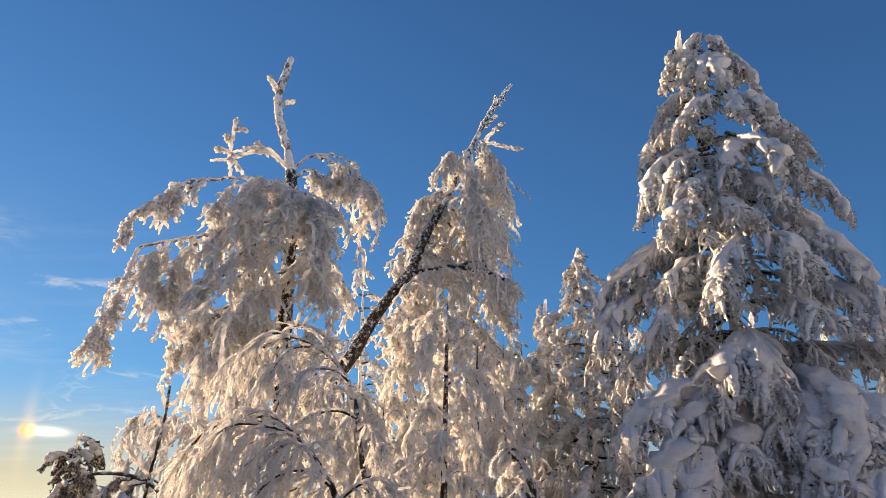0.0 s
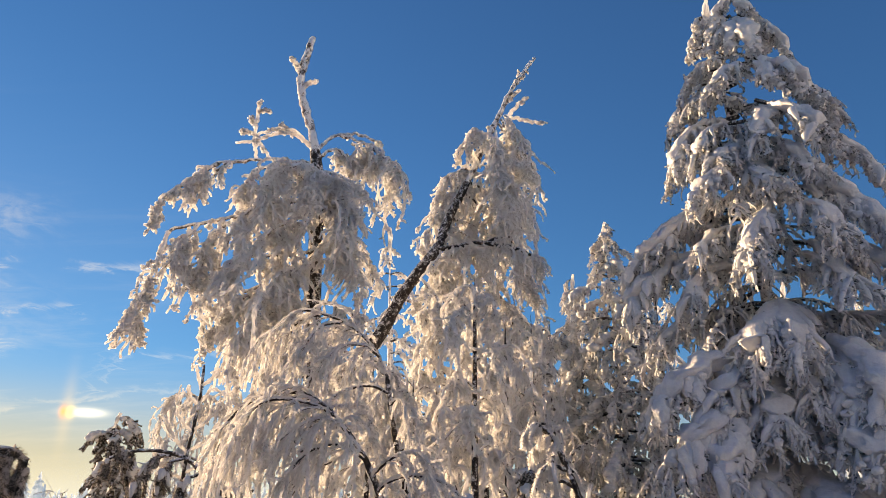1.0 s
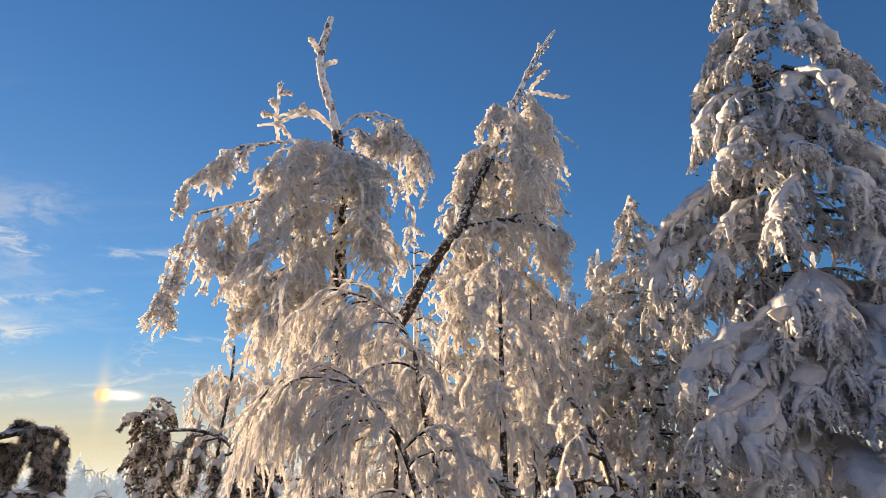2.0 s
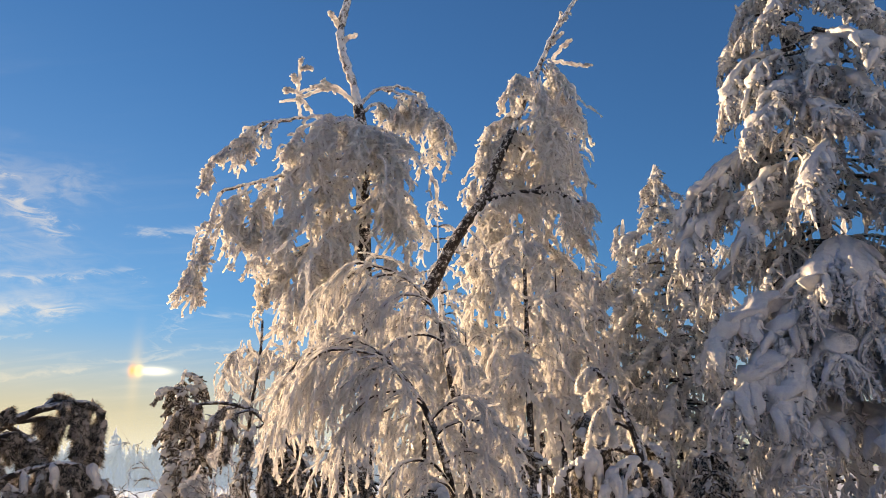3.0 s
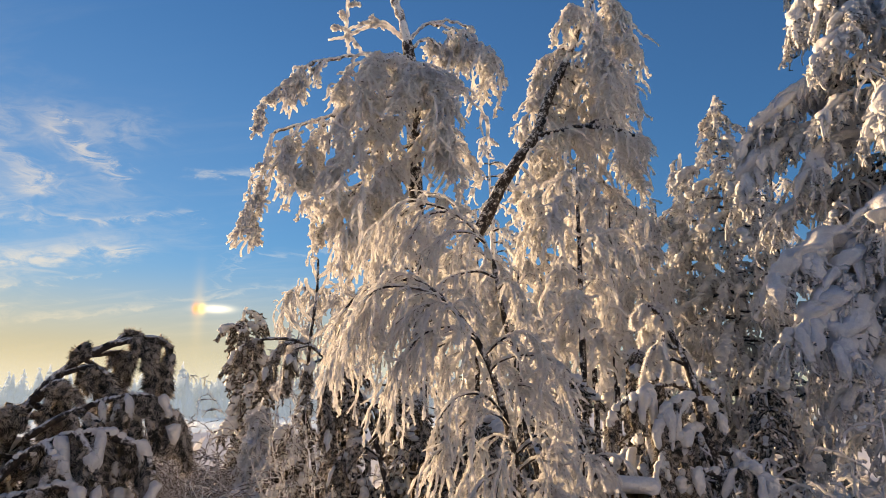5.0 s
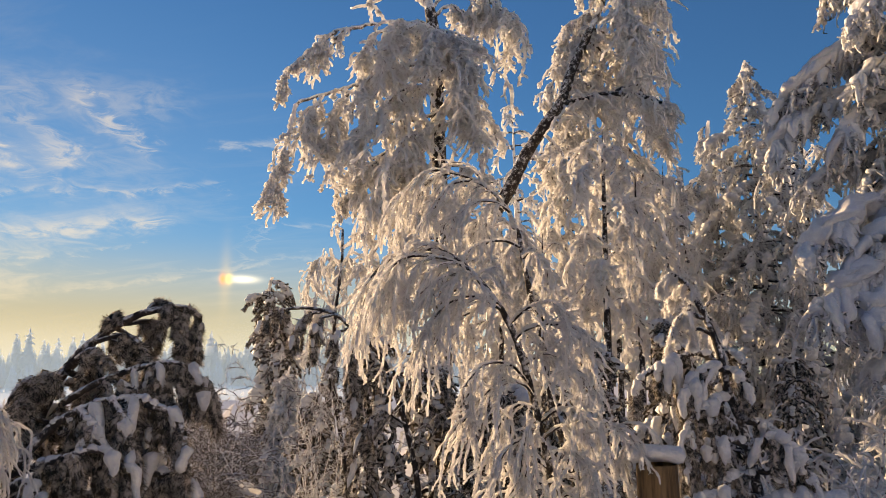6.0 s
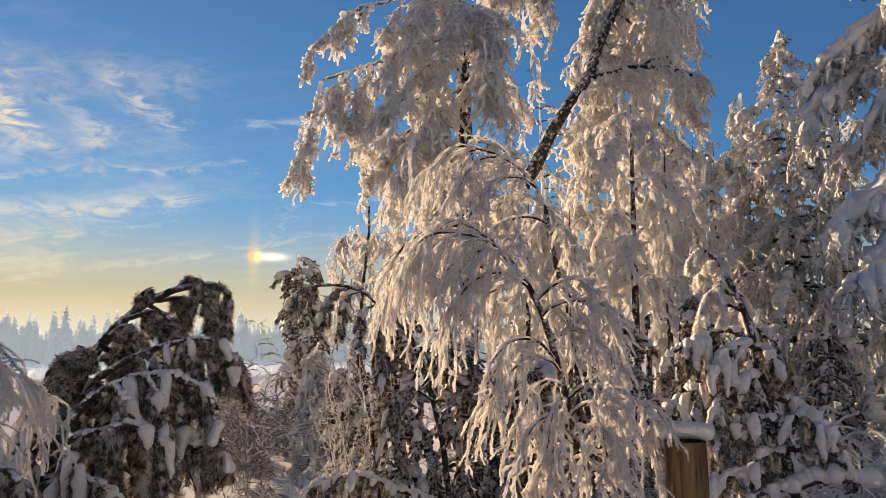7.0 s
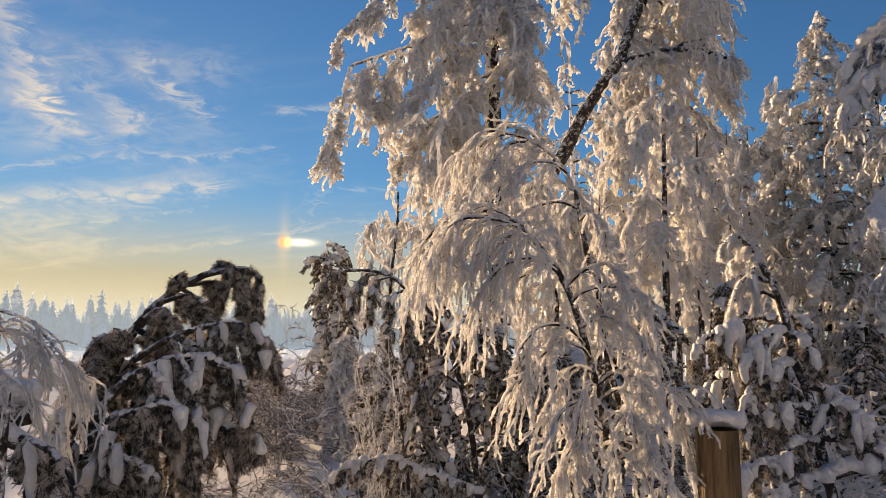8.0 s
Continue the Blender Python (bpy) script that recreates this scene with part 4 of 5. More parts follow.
    high = (
        [(-0.28, 0.35, 2.45), (-0.36, 0.4, 2.52), (-0.47, 0.45, 2.54), (-0.57, 0.5, 2.48)], [(-0.3, 0.3, 2.53), (-0.38, 0.2, 2.57), (-0.49, 0.15, 2.55), (-0.59, 0.1, 2.45)], [(-0.25, 0.3, 2.34), (-0.34, 0.2, 2.36), (-0.46, 0.1, 2.32), (-0.56, 0.05, 2.23)],
        [(-0.51, 0.3, 2.72), (-0.59, 0.2, 2.68), (-0.65, 0.15, 2.6), (-0.69, 0.1, 2.5)], [(-0.62, 0.3, 2.77), (-0.74, 0.35, 2.75), (-0.83, 0.4, 2.68), (-0.88, 0.4, 2.55)], [(-0.24, 0.3, 2.28), (-0.19, 0.2, 2.29), (-0.13, 0.15, 2.23), (-0.11, 0.1, 2.11)],
    )
    for pts in high:
        arch(pts, 0.011, 0.008, 12, 0.3)
    left = (
        [(-0.41, 0, 2.1), (-0.48, -0.1, 2.15), (-0.59, -0.15, 2.13), (-0.69, -0.2, 2.05)], [(-0.49, 0, 2.19), (-0.61, -0.1, 2.23), (-0.76, -0.2, 2.22), (-0.88, -0.25, 2.11)], [(-0.63, 0, 2.28), (-0.79, 0.1, 2.27), (-0.95, 0.2, 2.21), (-1.05, 0.2, 2.09)],
        [(-0.33, 0, 1.98), (-0.44, -0.1, 2.04), (-0.56, -0.2, 2), (-0.64, -0.25, 1.9)], [(-0.77, 0, 2.28), (-0.85, -0.1, 2.21), (-0.92, -0.15, 2.1), (-0.96, -0.2, 1.96)], [(-0.55, 0, 2.24), (-0.69, 0.15, 2.22), (-0.86, 0.25, 2.15), (-0.95, 0.3, 2.01)],
        [(-0.37, 0, 2.05), (-0.52, 0.2, 1.99), (-0.69, 0.3, 1.94), (-0.84, 0.3, 1.85)],
    )
    for pts in left:
        arch(pts, 0.011, 0.008, 15, 0.4, lean=-0.1)
    right = (
        [(-0.27, 0, 1.84), (-0.21, -0.1, 1.88), (-0.1, -0.15, 1.9), (0.04, -0.2, 1.86), (0.14, -0.2, 1.76)], [(-0.19, 0.3, 2.05), (-0.1, 0.2, 2.06), (-0.01, 0.15, 1.97), (0.05, 0.1, 1.83)], [(-0.3, 0, 1.91), (-0.2, -0.1, 1.98), (-0.09, -0.15, 2), (-0.01, -0.2, 1.93)],
        [(-0.23, 0, 1.72), (-0.13, -0.1, 1.77), (-0.02, -0.2, 1.72), (0.06, -0.2, 1.6)], [(-0.16, 0.3, 1.81), (-0.05, 0.3, 1.84), (0.06, 0.3, 1.75), (0.1, 0.3, 1.59)],
    )
    for pts in right:
        arch(pts, 0.010, 0.008, 11, 0.32, 5, lean=0.1)
    low = (
        [(-0.19, 0, 1.57), (-0.23, -0.1, 1.63), (-0.32, -0.15, 1.65), (-0.41, -0.2, 1.58), (-0.5, -0.2, 1.47)], [(-0.21, 0, 1.63), (-0.29, -0.1, 1.72), (-0.4, -0.2, 1.72), (-0.49, -0.25, 1.62)], [(-0.18, 0, 1.52), (-0.26, -0.1, 1.54), (-0.33, -0.2, 1.47), (-0.37, -0.25, 1.36)],
        [(-0.16, 0, 1.46), (-0.08, -0.1, 1.52), (0.01, -0.15, 1.5), (0.1, -0.2, 1.41)], [(-0.17, 0, 1.44), (-0.2, -0.15, 1.47), (-0.23, -0.25, 1.38), (-0.25, -0.3, 1.25)], [(-0.12, 0.3, 1.59), (-0.01, 0.25, 1.56), (0.09, 0.2, 1.45), (0.16, 0.2, 1.27)],
        [(-0.15, 0, 1.39), (-0.06, -0.15, 1.45), (-0.02, -0.25, 1.36), (-0, -0.25, 1.23)],
    )
    for pts in low:
        arch(pts, 0.010, 0.008, 12, 0.36, 5)
    skirt = (
        [(-0.16, 0, 1.34), (-0.23, -0.2, 1.4), (-0.31, -0.3, 1.35), (-0.35, -0.35, 1.23)], [(-0.14, 0, 1.29), (-0.05, -0.2, 1.36), (0.04, -0.3, 1.31), (0.1, -0.3, 1.19)], [(-0.15, 0, 1.24), (-0.18, -0.25, 1.29), (-0.21, -0.35, 1.19)],
        [(-0.09, 0.3, 1.42), (0.07, 0.2, 1.45), (0.19, 0.15, 1.33), (0.24, 0.1, 1.13)], [(-0.14, 0, 1.19), (-0.02, -0.2, 1.24), (0.09, -0.25, 1.16), (0.15, -0.25, 1.05)], [(-0.15, 0, 1.19), (-0.26, -0.2, 1.21), (-0.33, -0.3, 1.11)],
        [(0.14, 0.1, 1.35), (0.15, 0.05, 1.43), (0.19, 0.05, 1.44), (0.22, 0.05, 1.42)], [(-0.13, 0, 1.06), (-0.05, -0.25, 1.18), (0.02, -0.3, 1.12), (0.05, -0.3, 1.01)],
    )
    for pts in skirt:
        arch(pts, 0.009, 0.0075, 9, 0.3, 5)


build_near_birch()


# ---- the great spruce ----
def build_great_spruce():
    rng = np.random.default_rng(4)
    tree = thing("great_spruce", -22.5, 11, "tall spruce heavily laden with pillows of snow", "spruce")
    spruce(tree, rng, 10.15, lambda h: min(0.36 + 0.32 * (10.15 - h), 2.0), 17, 7, 0.65, 0.45, ((0.15, 0.0), (0.02, 0.0)), 0.04, sag=0.10, back=False, tufts=4, inner=2)
    # The narrow top: short boughs bowed down on all sides.
    top = (
        ([(0.44, 0, 10.18), (0.28, -0.1, 10.05), (0.13, -0.15, 9.75)], 0.9), ([(0.46, 0, 10.17), (0.59, -0.1, 9.93), (0.75, -0.15, 9.71)], 0.9),
        ([(0.36, 0, 9.85), (0.15, -0.1, 9.72), (-0.01, -0.2, 9.43)], 1.0), ([(0.39, 0, 9.87), (0.1, 0, 9.66), (-0.14, 0, 9.66), (-0.36, 0, 9.31)], 0.7),
        ([(0.5, 0, 9.83), (0.8, 0, 9.62), (0.99, 0, 9.2), (1.14, 0, 8.84)], 0.8), ([(0.45, 0, 9.8), (0.57, -0.3, 9.35), (0.62, -0.5, 8.8)], 1.3),
        ([(0.41, 0, 9.81), (0.37, -0.3, 9.39), (0.26, -0.45, 8.98)], 0.8), ([(0.33, 0, 9.61), (0.15, -0.2, 9.38), (-0.04, -0.3, 9.06)], 0.9),
        ([(0.51, 0, 9.58), (0.76, 0, 9.39), (0.85, 0, 9.1)], 0.8),
    )
    for path, deep in top:
        snow_bough(tree, rng, path[0], 0, 1, 0, 0, 1.1, deep * 1.15, tufts=10, path=path, fan=0.6)
    # Boughs weighed down under deep pillows of snow, ring below ring.
    upper = (
        ([(0.36, 0, 9.13), (-0.08, -0.1, 8.95), (-0.38, -0.15, 8.74), (-0.59, -0.2, 8.35)], 0.9), ([(0.29, 0, 8.51), (-0.2, -0.1, 8.31), (-0.56, -0.2, 8.15), (-0.81, -0.3, 7.83)], 0.9),
        ([(0.4, -0.3, 8.66), (0.17, -0.7, 8.37), (-0.1, -0.95, 7.98)], 1.2), ([(0.5, -0.3, 8.77), (0.8, -0.6, 8.39), (1.08, -0.7, 8.07), (1.23, -0.8, 7.63)], 1.4),
        ([(0.57, -0.4, 8.62), (0.69, -0.8, 8.19), (0.78, -1, 7.81)], 1.3), ([(0.62, 0, 8.42), (1.25, -0.1, 8.06), (1.49, -0.2, 7.71), (1.44, -0.25, 7.3)], 1.2),
        ([(0.51, -0.4, 7.88), (0.81, -0.9, 7.38), (1.03, -1.15, 7.09), (1.16, -1.3, 6.73)], 1.7), ([(0.5, -0.4, 7.83), (0.55, -0.9, 7.34), (0.42, -1.2, 6.85)], 1.2),
        ([(0.23, 0, 7.89), (-0.35, -0.4, 7.61), (-0.68, -0.6, 7.26), (-0.82, -0.7, 6.85)], 1.2), ([(0.29, -0.3, 7.62), (-0.22, -0.8, 7.31), (-0.47, -1, 6.81)], 0.9),
    )
    middle = (
        ([(0.29, -0.4, 7.26), (0.02, -0.9, 6.88), (-0.2, -1.2, 6.61)], 1.5), ([(0.3, -0.4, 7.05), (-0.06, -1, 6.58), (-0.39, -1.3, 6.23), (-0.57, -1.4, 6.01)], 1.5),
        ([(0.34, -0.4, 7.04), (0.32, -1, 6.46), (0.5, -1.4, 5.95)], 1.6), ([(0.57, 0, 7.56), (1.27, 0, 7.25), (1.69, 0, 6.94), (1.91, 0, 6.55)], 1.3),
        ([(0.53, -0.3, 7.26), (0.81, -0.9, 6.69), (0.98, -1.2, 6.28)], 1.4), ([(0.5, -0.2, 6.79), (1.16, -0.6, 6.28), (1.5, -0.8, 5.66), (1.68, -0.9, 5.39)], 2.2),
        ([(0.5, -0.2, 6.52), (1.25, -0.7, 5.97), (1.68, -0.9, 5.39), (1.87, -1, 4.83)], 2.0), ([(0.4, -0.4, 6.35), (0.64, -1, 5.9), (1, -1.4, 5.5), (1.07, -1.5, 5.21)], 1.2),
        ([(0.39, -0.4, 6.3), (0.36, -1.2, 5.74), (0.08, -1.6, 5.21), (0, -1.7, 4.95)], 0.7), ([(0.24, 0, 6.46), (-0.45, -0.2, 6.3), (-0.98, -0.4, 6.01), (-1.3, -0.5, 5.74)], 1.5),
        ([(0.18, 0, 6.08), (-0.64, -0.3, 6.05), (-1.25, -0.6, 5.65), (-1.62, -0.7, 5.34)], 1.8), ([(0.16, -0.3, 5.87), (-0.32, -0.9, 5.6), (-0.64, -1.2, 5.26)], 0.9),
    )
    lower = (
        ([(0.18, 0, 5.51), (-0.87, -0.4, 5.43), (-1.46, -0.7, 5.05), (-1.71, -0.8, 4.66)], 1.8), ([(0.15, -0.3, 5.23), (-0.54, -0.9, 5.04), (-0.8, -1.2, 4.61)], 1.2),
        ([(0.22, -0.3, 4.7), (0.18, -1.2, 4.3), (-0.01, -1.7, 3.9), (-0.14, -1.8, 3.6)], 1.3), ([(0.26, -0.3, 4.74), (0.31, -1.2, 4.28), (0.38, -1.7, 3.86), (0.43, -1.8, 3.61)], 1.5),
        ([(0.44, 0, 5.66), (1.13, -0.5, 5.29), (1.58, -0.9, 4.88), (1.83, -1.1, 4.36)], 1.2), ([(0.4, -0.3, 5.38), (0.91, -1, 4.94), (1.13, -1.5, 4.48)], 0.9),
        ([(0.2, 0, 4.62), (-0.42, -0.3, 4.56), (-0.97, -0.6, 4.4), (-1.41, -0.8, 4.08)], 0.9), ([(0.26, 0, 4.53), (0.96, -0.4, 4.32), (1.87, -0.8, 4.13)], 0.6),
        ([(0.12, -0.3, 4.05), (-0.4, -1.2, 3.71), (-0.87, -1.7, 3.47), (-1.3, -2, 3.07)], 2.5), ([(0.1, -0.3, 3.97), (-0.27, -1.3, 3.57), (-0.59, -1.9, 3.14)], 2.0),
        ([(0.21, -0.3, 3.73), (0.01, -1.4, 3.22), (0.05, -1.9, 2.81)], 1.7), ([(0.19, 0, 3.62), (-0.28, -1.2, 3.09), (-0.6, -1.8, 2.89), (-1.09, -2.2, 2.48)], 2.4),
    )
    foot = (
        ([(0.15, -0.3, 3.34), (-0.43, -1.6, 2.84), (-0.67, -2.3, 2.28)], 2.4), ([(0.35, -0.3, 4.11), (0.94, -1.2, 3.71), (1.16, -1.8, 3.24), (1.26, -2, 2.77)], 2.2),
        ([(0.34, -0.3, 4.03), (0.77, -1.3, 3.49), (0.92, -1.9, 2.92)], 1.9), ([(0.35, -0.2, 3.89), (1.18, -1, 3.59), (1.5, -1.6, 3.12), (1.59, -1.8, 2.66)], 2.0),
        ([(0.22, -0.3, 3.11), (0.68, -1.5, 2.73), (0.95, -2.2, 2.36)], 2.2), ([(0.21, -0.3, 3.04), (1, -1.3, 2.81), (1.4, -2, 2.41)], 2.2),
        ([(0.12, -0.3, 2.75), (-0.27, -1.6, 2.19), (-0.53, -2.2, 1.82)], 2.0), ([(0.12, -0.3, 2.53), (0.47, -1.7, 1.99), (0.48, -2.3, 1.6)], 2.2),
        ([(0.08, -0.3, 2.25), (0.93, -1.5, 1.93), (1.32, -2, 1.6)], 2.2), ([(0.36, -0.3, 4.19), (0.52, -1.4, 3.56), (0.39, -1.8, 3.03)], 0.5),
    )
    for path, deep in (*upper, *middle, *lower, *foot):
        snow_bough(tree, rng, path[0], 0, 1, 0, 0, 1.1, deep * 0.72, tufts=12, path=path)


build_great_spruce()


# ---- spruces and birches behind ----
def build_background():
    rng = np.random.default_rng(5)
    front = ((-11.6, 16, 8.3, 0.46), (-8.6, 17, 7.4, 0.42), (6.9, 17, 8.6, 0.32), (-5.0, 19, 6.6, 0.34), (-14.2, 15.5, 6.3, 0.34), (-31, 15, 5.6, 0.36))
    # Rear: those hidden behind the birches are added to shade the right-hand spruces.
    rear = ((-5.6, 12.6, 4.7, 0.36), (-10.0, 22, 7.4, 0.34), (-13.5, 22, 8.0, 0.34), (-2.0, 22, 7.2, 0.34), (2.5, 17, 7.0, 0.34), (9.0, 16, 6.3, 0.34), (12.5, 17, 5.2, 0.34), (-1.5, 17, 6.6, 0.34), (15.5, 16, 4.4, 0.34), (9.5, 13.2, 4.6, 0.36), (4.5, 19.5, 8.2, 0.34), (6.6, 21, 8.2, 0.34), (-18.0, 16, 6.0, 0.38), (-24.5, 16.5, 6.5, 0.38), (-29.0, 17, 6.5, 0.38))
    for k, (az, far, height, reach) in enumerate((*front, *rear)):
        tree = thing("spruce", az, far, "slender spruce covered in rime and snow, behind the birches", "spruce", "spruces behind")
        spruce(tree, rng, height, lambda h: 0.36 + reach * (height - h) * 0.9, int(height * (2.0 if k < 2 else 1.5 if k < 6 else 1.0)), 7 if k < 2 else 5, 0.66 if k < 2 else 0.40 if k < 6 else 0.22, 1.0, ((0.05, 0), (0.0, 0)), 0.05, RIME if k == 2 else NEEDLE, sag=0.12, back=False, tufts=7 if k < 2 else 3, inner=3 if k < 2 else 0)
    for az, far, height, reach in ((0.2, 9.5, 5.0, 0.6), (-2.4, 12.3, 5.2, 0.9), (-3.3, 15, 6.2, 1.1), (-14.9, 20, 9.6, 1.0), (1.5, 15, 4.6, 1.1), (-33.5, 13, 5.0, 0.9), (-4.6, 13.5, 5.6, 1.0), (-0.8, 14.2, 5.6, 1.1), (3.2, 13.6, 4.8, 1.1), (5.2, 12.4, 4.2, 1.0), (-6.2, 16.5, 6.4, 1.2), (8.5, 12.2, 4.4, 1.0)):
        tree = thing("background_birch", az, far, "thin birch hung with rime, among the spruces", "birch tree", "birches behind")
        weeping_birch(tree, rng, height, 10, reach, 0.028, 22, 0.8, sub=3, low=0.48)
    # A small birch whose top hangs over in a dome.
    tree = thing("background_birch", 19.5, 11, "small birch with a domed top of fine rimed twigs", "birch tree", "birches behind")
    trunk = bend([(-0.2, 0, -0.3), (-0.25, 0, 1.5), (-0.29, 0, 2.74), (-0.3, 0, 3.5)], 16)
    part("trunk", [skin(rng, one(trunk), 0.026, 0.012, 8, 0.1)], TWIG, tree)
    for pts in ([(-0.3, 0, 3.4), (-0.62, 0, 3.54), (-0.79, 0, 3.27), (-0.87, 0, 2.56)], [(-0.3, 0, 3.45), (-0.53, -0.2, 3.49), (-0.68, -0.3, 3.09), (-0.73, -0.35, 2.39)],
                [(-0.3, 0, 3.42), (0.0, 0, 3.56), (0.25, 0, 3.41), (0.32, 0, 2.83)], [(-0.3, 0, 3.46), (-0.17, -0.2, 3.47), (0.05, -0.3, 3.19), (0.1, -0.35, 2.57)],
                [(-0.3, 0, 3.48), (-0.35, -0.25, 3.3), (-0.43, -0.35, 2.83), (-0.44, -0.4, 2.21)], [(-0.28, 0, 2.6), (-0.6, -0.1, 2.7), (-0.8, -0.2, 2.3), (-0.85, -0.2, 1.6)],
                [(-0.28, 0, 2.4), (0.05, -0.1, 2.6), (0.25, -0.2, 2.2), (0.3, -0.2, 1.5)]):
        rimed_limb(tree, rng, pts, 0.016, 0.01, 48, 0.45, 0.014, 4, spurs=0)


build_background()


# ---- the open side: pines and bushes ----
def build_open_side():
    rng = np.random.default_rng(6)
    tree = thing("snowy_pine", 26.4, 13, "narrow young pine plastered with snow", "pine")
    spruce(tree, rng, 3.35, lambda h: 0.5 + 0.10 * (3.35 - h), 13, 7, 0.66, 1.25, ((0.12, 0), (-0.1, 0)), 0.04, PINE, sag=0.16, tufts=5)
    tree = thing("small_spruce", 25.3, 11, "small spruce with lumps of snow", "spruce", "small spruces")
    spruce(tree, rng, 1.75, lambda h: 0.12 + 0.28 * (1.75 - h), 10, 6, 0.9, 0.8, sag=0.12)
    dark = ((7.2, 6.6, 1.6), (10.5, 6.9, 1.6), (3.8, 6.8, 1.6), (18.5, 6.6, 2.05), (14.0, 7.2, 2.2), (22.8, 7.6, 1.6), (0.8, 8.5, 2.1), (-4.5, 9, 2.4), (-8.5, 8.2, 2.0), (-13.0, 8.6, 1.9), (30.6, 13.0, 1.25), (32.9, 14.0, 1.3))
    for az, far, height in dark:
        tree = thing("small_spruce", az, far, "dark young spruce with snow on its hanging boughs", "spruce", "small spruces")
        spruce(tree, rng, height, lambda h: 0.2 + 0.36 * (height - h), 7, 5, 0.65, 0.9, sag=0.16, needle=PINE, tufts=4)
    bushes = ((22.4, 6.3, 22, 2.2, 0.13, 14, "bush of fine curled twigs edged with rime"), (29.9, 12, 60, 1.75, 0.5, 14, "low round bush brown and white with rime"), (30.6, 9.8, 40, 1.3, 0.32, 10, "low round bush brown and white with rime"),
              (33, 7.5, 18, 1.1, 0.7, 8, "low tangled bush with rime on bare twigs"), (28.6, 8.5, 14, 0.4, 0.7, 8, "low tangled bush with rime on bare twigs"),
              (40, 6.2, 20, 1.3, 0.6, 8, "low tangled bush with rime on bare twigs"), (24, 6.5, 16, 0.8, 0.8, 7, "low tangled bush with rime on bare twigs"),
              (-13.2, 6, 24, 1.75, 0.5, 9, "low bush bowed under snow and rime"), (-17.5, 6.2, 24, 1.8, 0.5, 9, "low bush bowed under snow and rime"),
              (5.0, 6.5, 16, 1.5, 0.5, 8, "low bush bowed under snow and rime"), (12.0, 5.6, 16, 1.0, 0.7, 8, "low bush bowed under snow and rime"))
    for az, far, stems, height, spread, twigs, label in bushes:
        tree = thing("rimed_bush", az, far, label, "bush", "bushes")
        rimed_bush(tree, rng, stems, height, spread, 0.011 if az < 0 else 0.0036 if az == 22.4 else 0.0065 if height > 1.25 and far > 9 else 0.0045, twigs, 0.04 if height > 1.7 else 0.09, 2 if far > 7 else 3, 0.3 if az != 22.4 else 0.24, RIME if az < 0 else FROSTED if az == 22.4 else BRUSH)
    # A young tree's leader stands up out of the bush, with paired rimed shoots.
    tree = thing("young_birch", 21, 6.1, "upright leader of a young birch with rimed shoots in pairs", "birch tree")
    stem = [(0.14, 0, -0.1), (0.03, 0, 0.91), (-0.09, 0, 1.68), (-0.08, 0, 2.2), (-0.05, 0, 2.48), (-0.03, 0, 2.73), (-0.03, 0, 2.95)]
    part("stem", [skin(rng, one(bend(stem, 60)), 0.017, 0.011, 8, 0.2, 0.8, knob=0.1)], BARK, tree)
    for pts in ([(-0.03, 0, 2.75), (-0.07, 0, 2.88), (-0.09, 0, 2.95)], [(-0.03, 0, 2.78), (0.04, 0, 2.84), (0.07, 0, 2.91)], [(-0.04, 0, 2.62), (-0.11, 0, 2.7), (-0.13, 0, 2.78)],
                [(-0.04, 0, 2.63), (0.02, 0, 2.71), (0.05, 0, 2.79)], [(-0.06, 0, 2.41), (-0.17, 0, 2.52), (-0.2, 0, 2.65)], [(-0.05, 0, 2.43), (0.04, 0, 2.5), (0.09, 0, 2.63)],
                [(-0.07, 0, 2.24), (-0.2, 0, 2.38), (-0.27, 0, 2.5)], [(-0.07, 0, 2.26), (0.08, 0, 2.38), (0.16, 0, 2.53)], [(-0.08, 0, 2.05), (-0.24, 0, 2.13), (-0.34, 0, 2.28)],
                [(-0.08, 0, 2.1), (0.11, 0, 2.2), (0.2, 0, 2.34)]):
        line = one(bend(pts, 14))
        shoot = part("shoot", [skin(rng, line, 0.014, 0.015, 7, 0.35, 0.8, knob=0.25)], RIME, tree)
        if pts[0][2] < 2.5:
            part("rime_curtain", [sprays(rng, line, 9, 0.16, 0.009, -0.12, 0.9, 9, 0.2, 5, 0.4, 0.6, 0.15)[1]], RIME, shoot, "short upright rimed twigs", "stuff", False)


build_open_side()


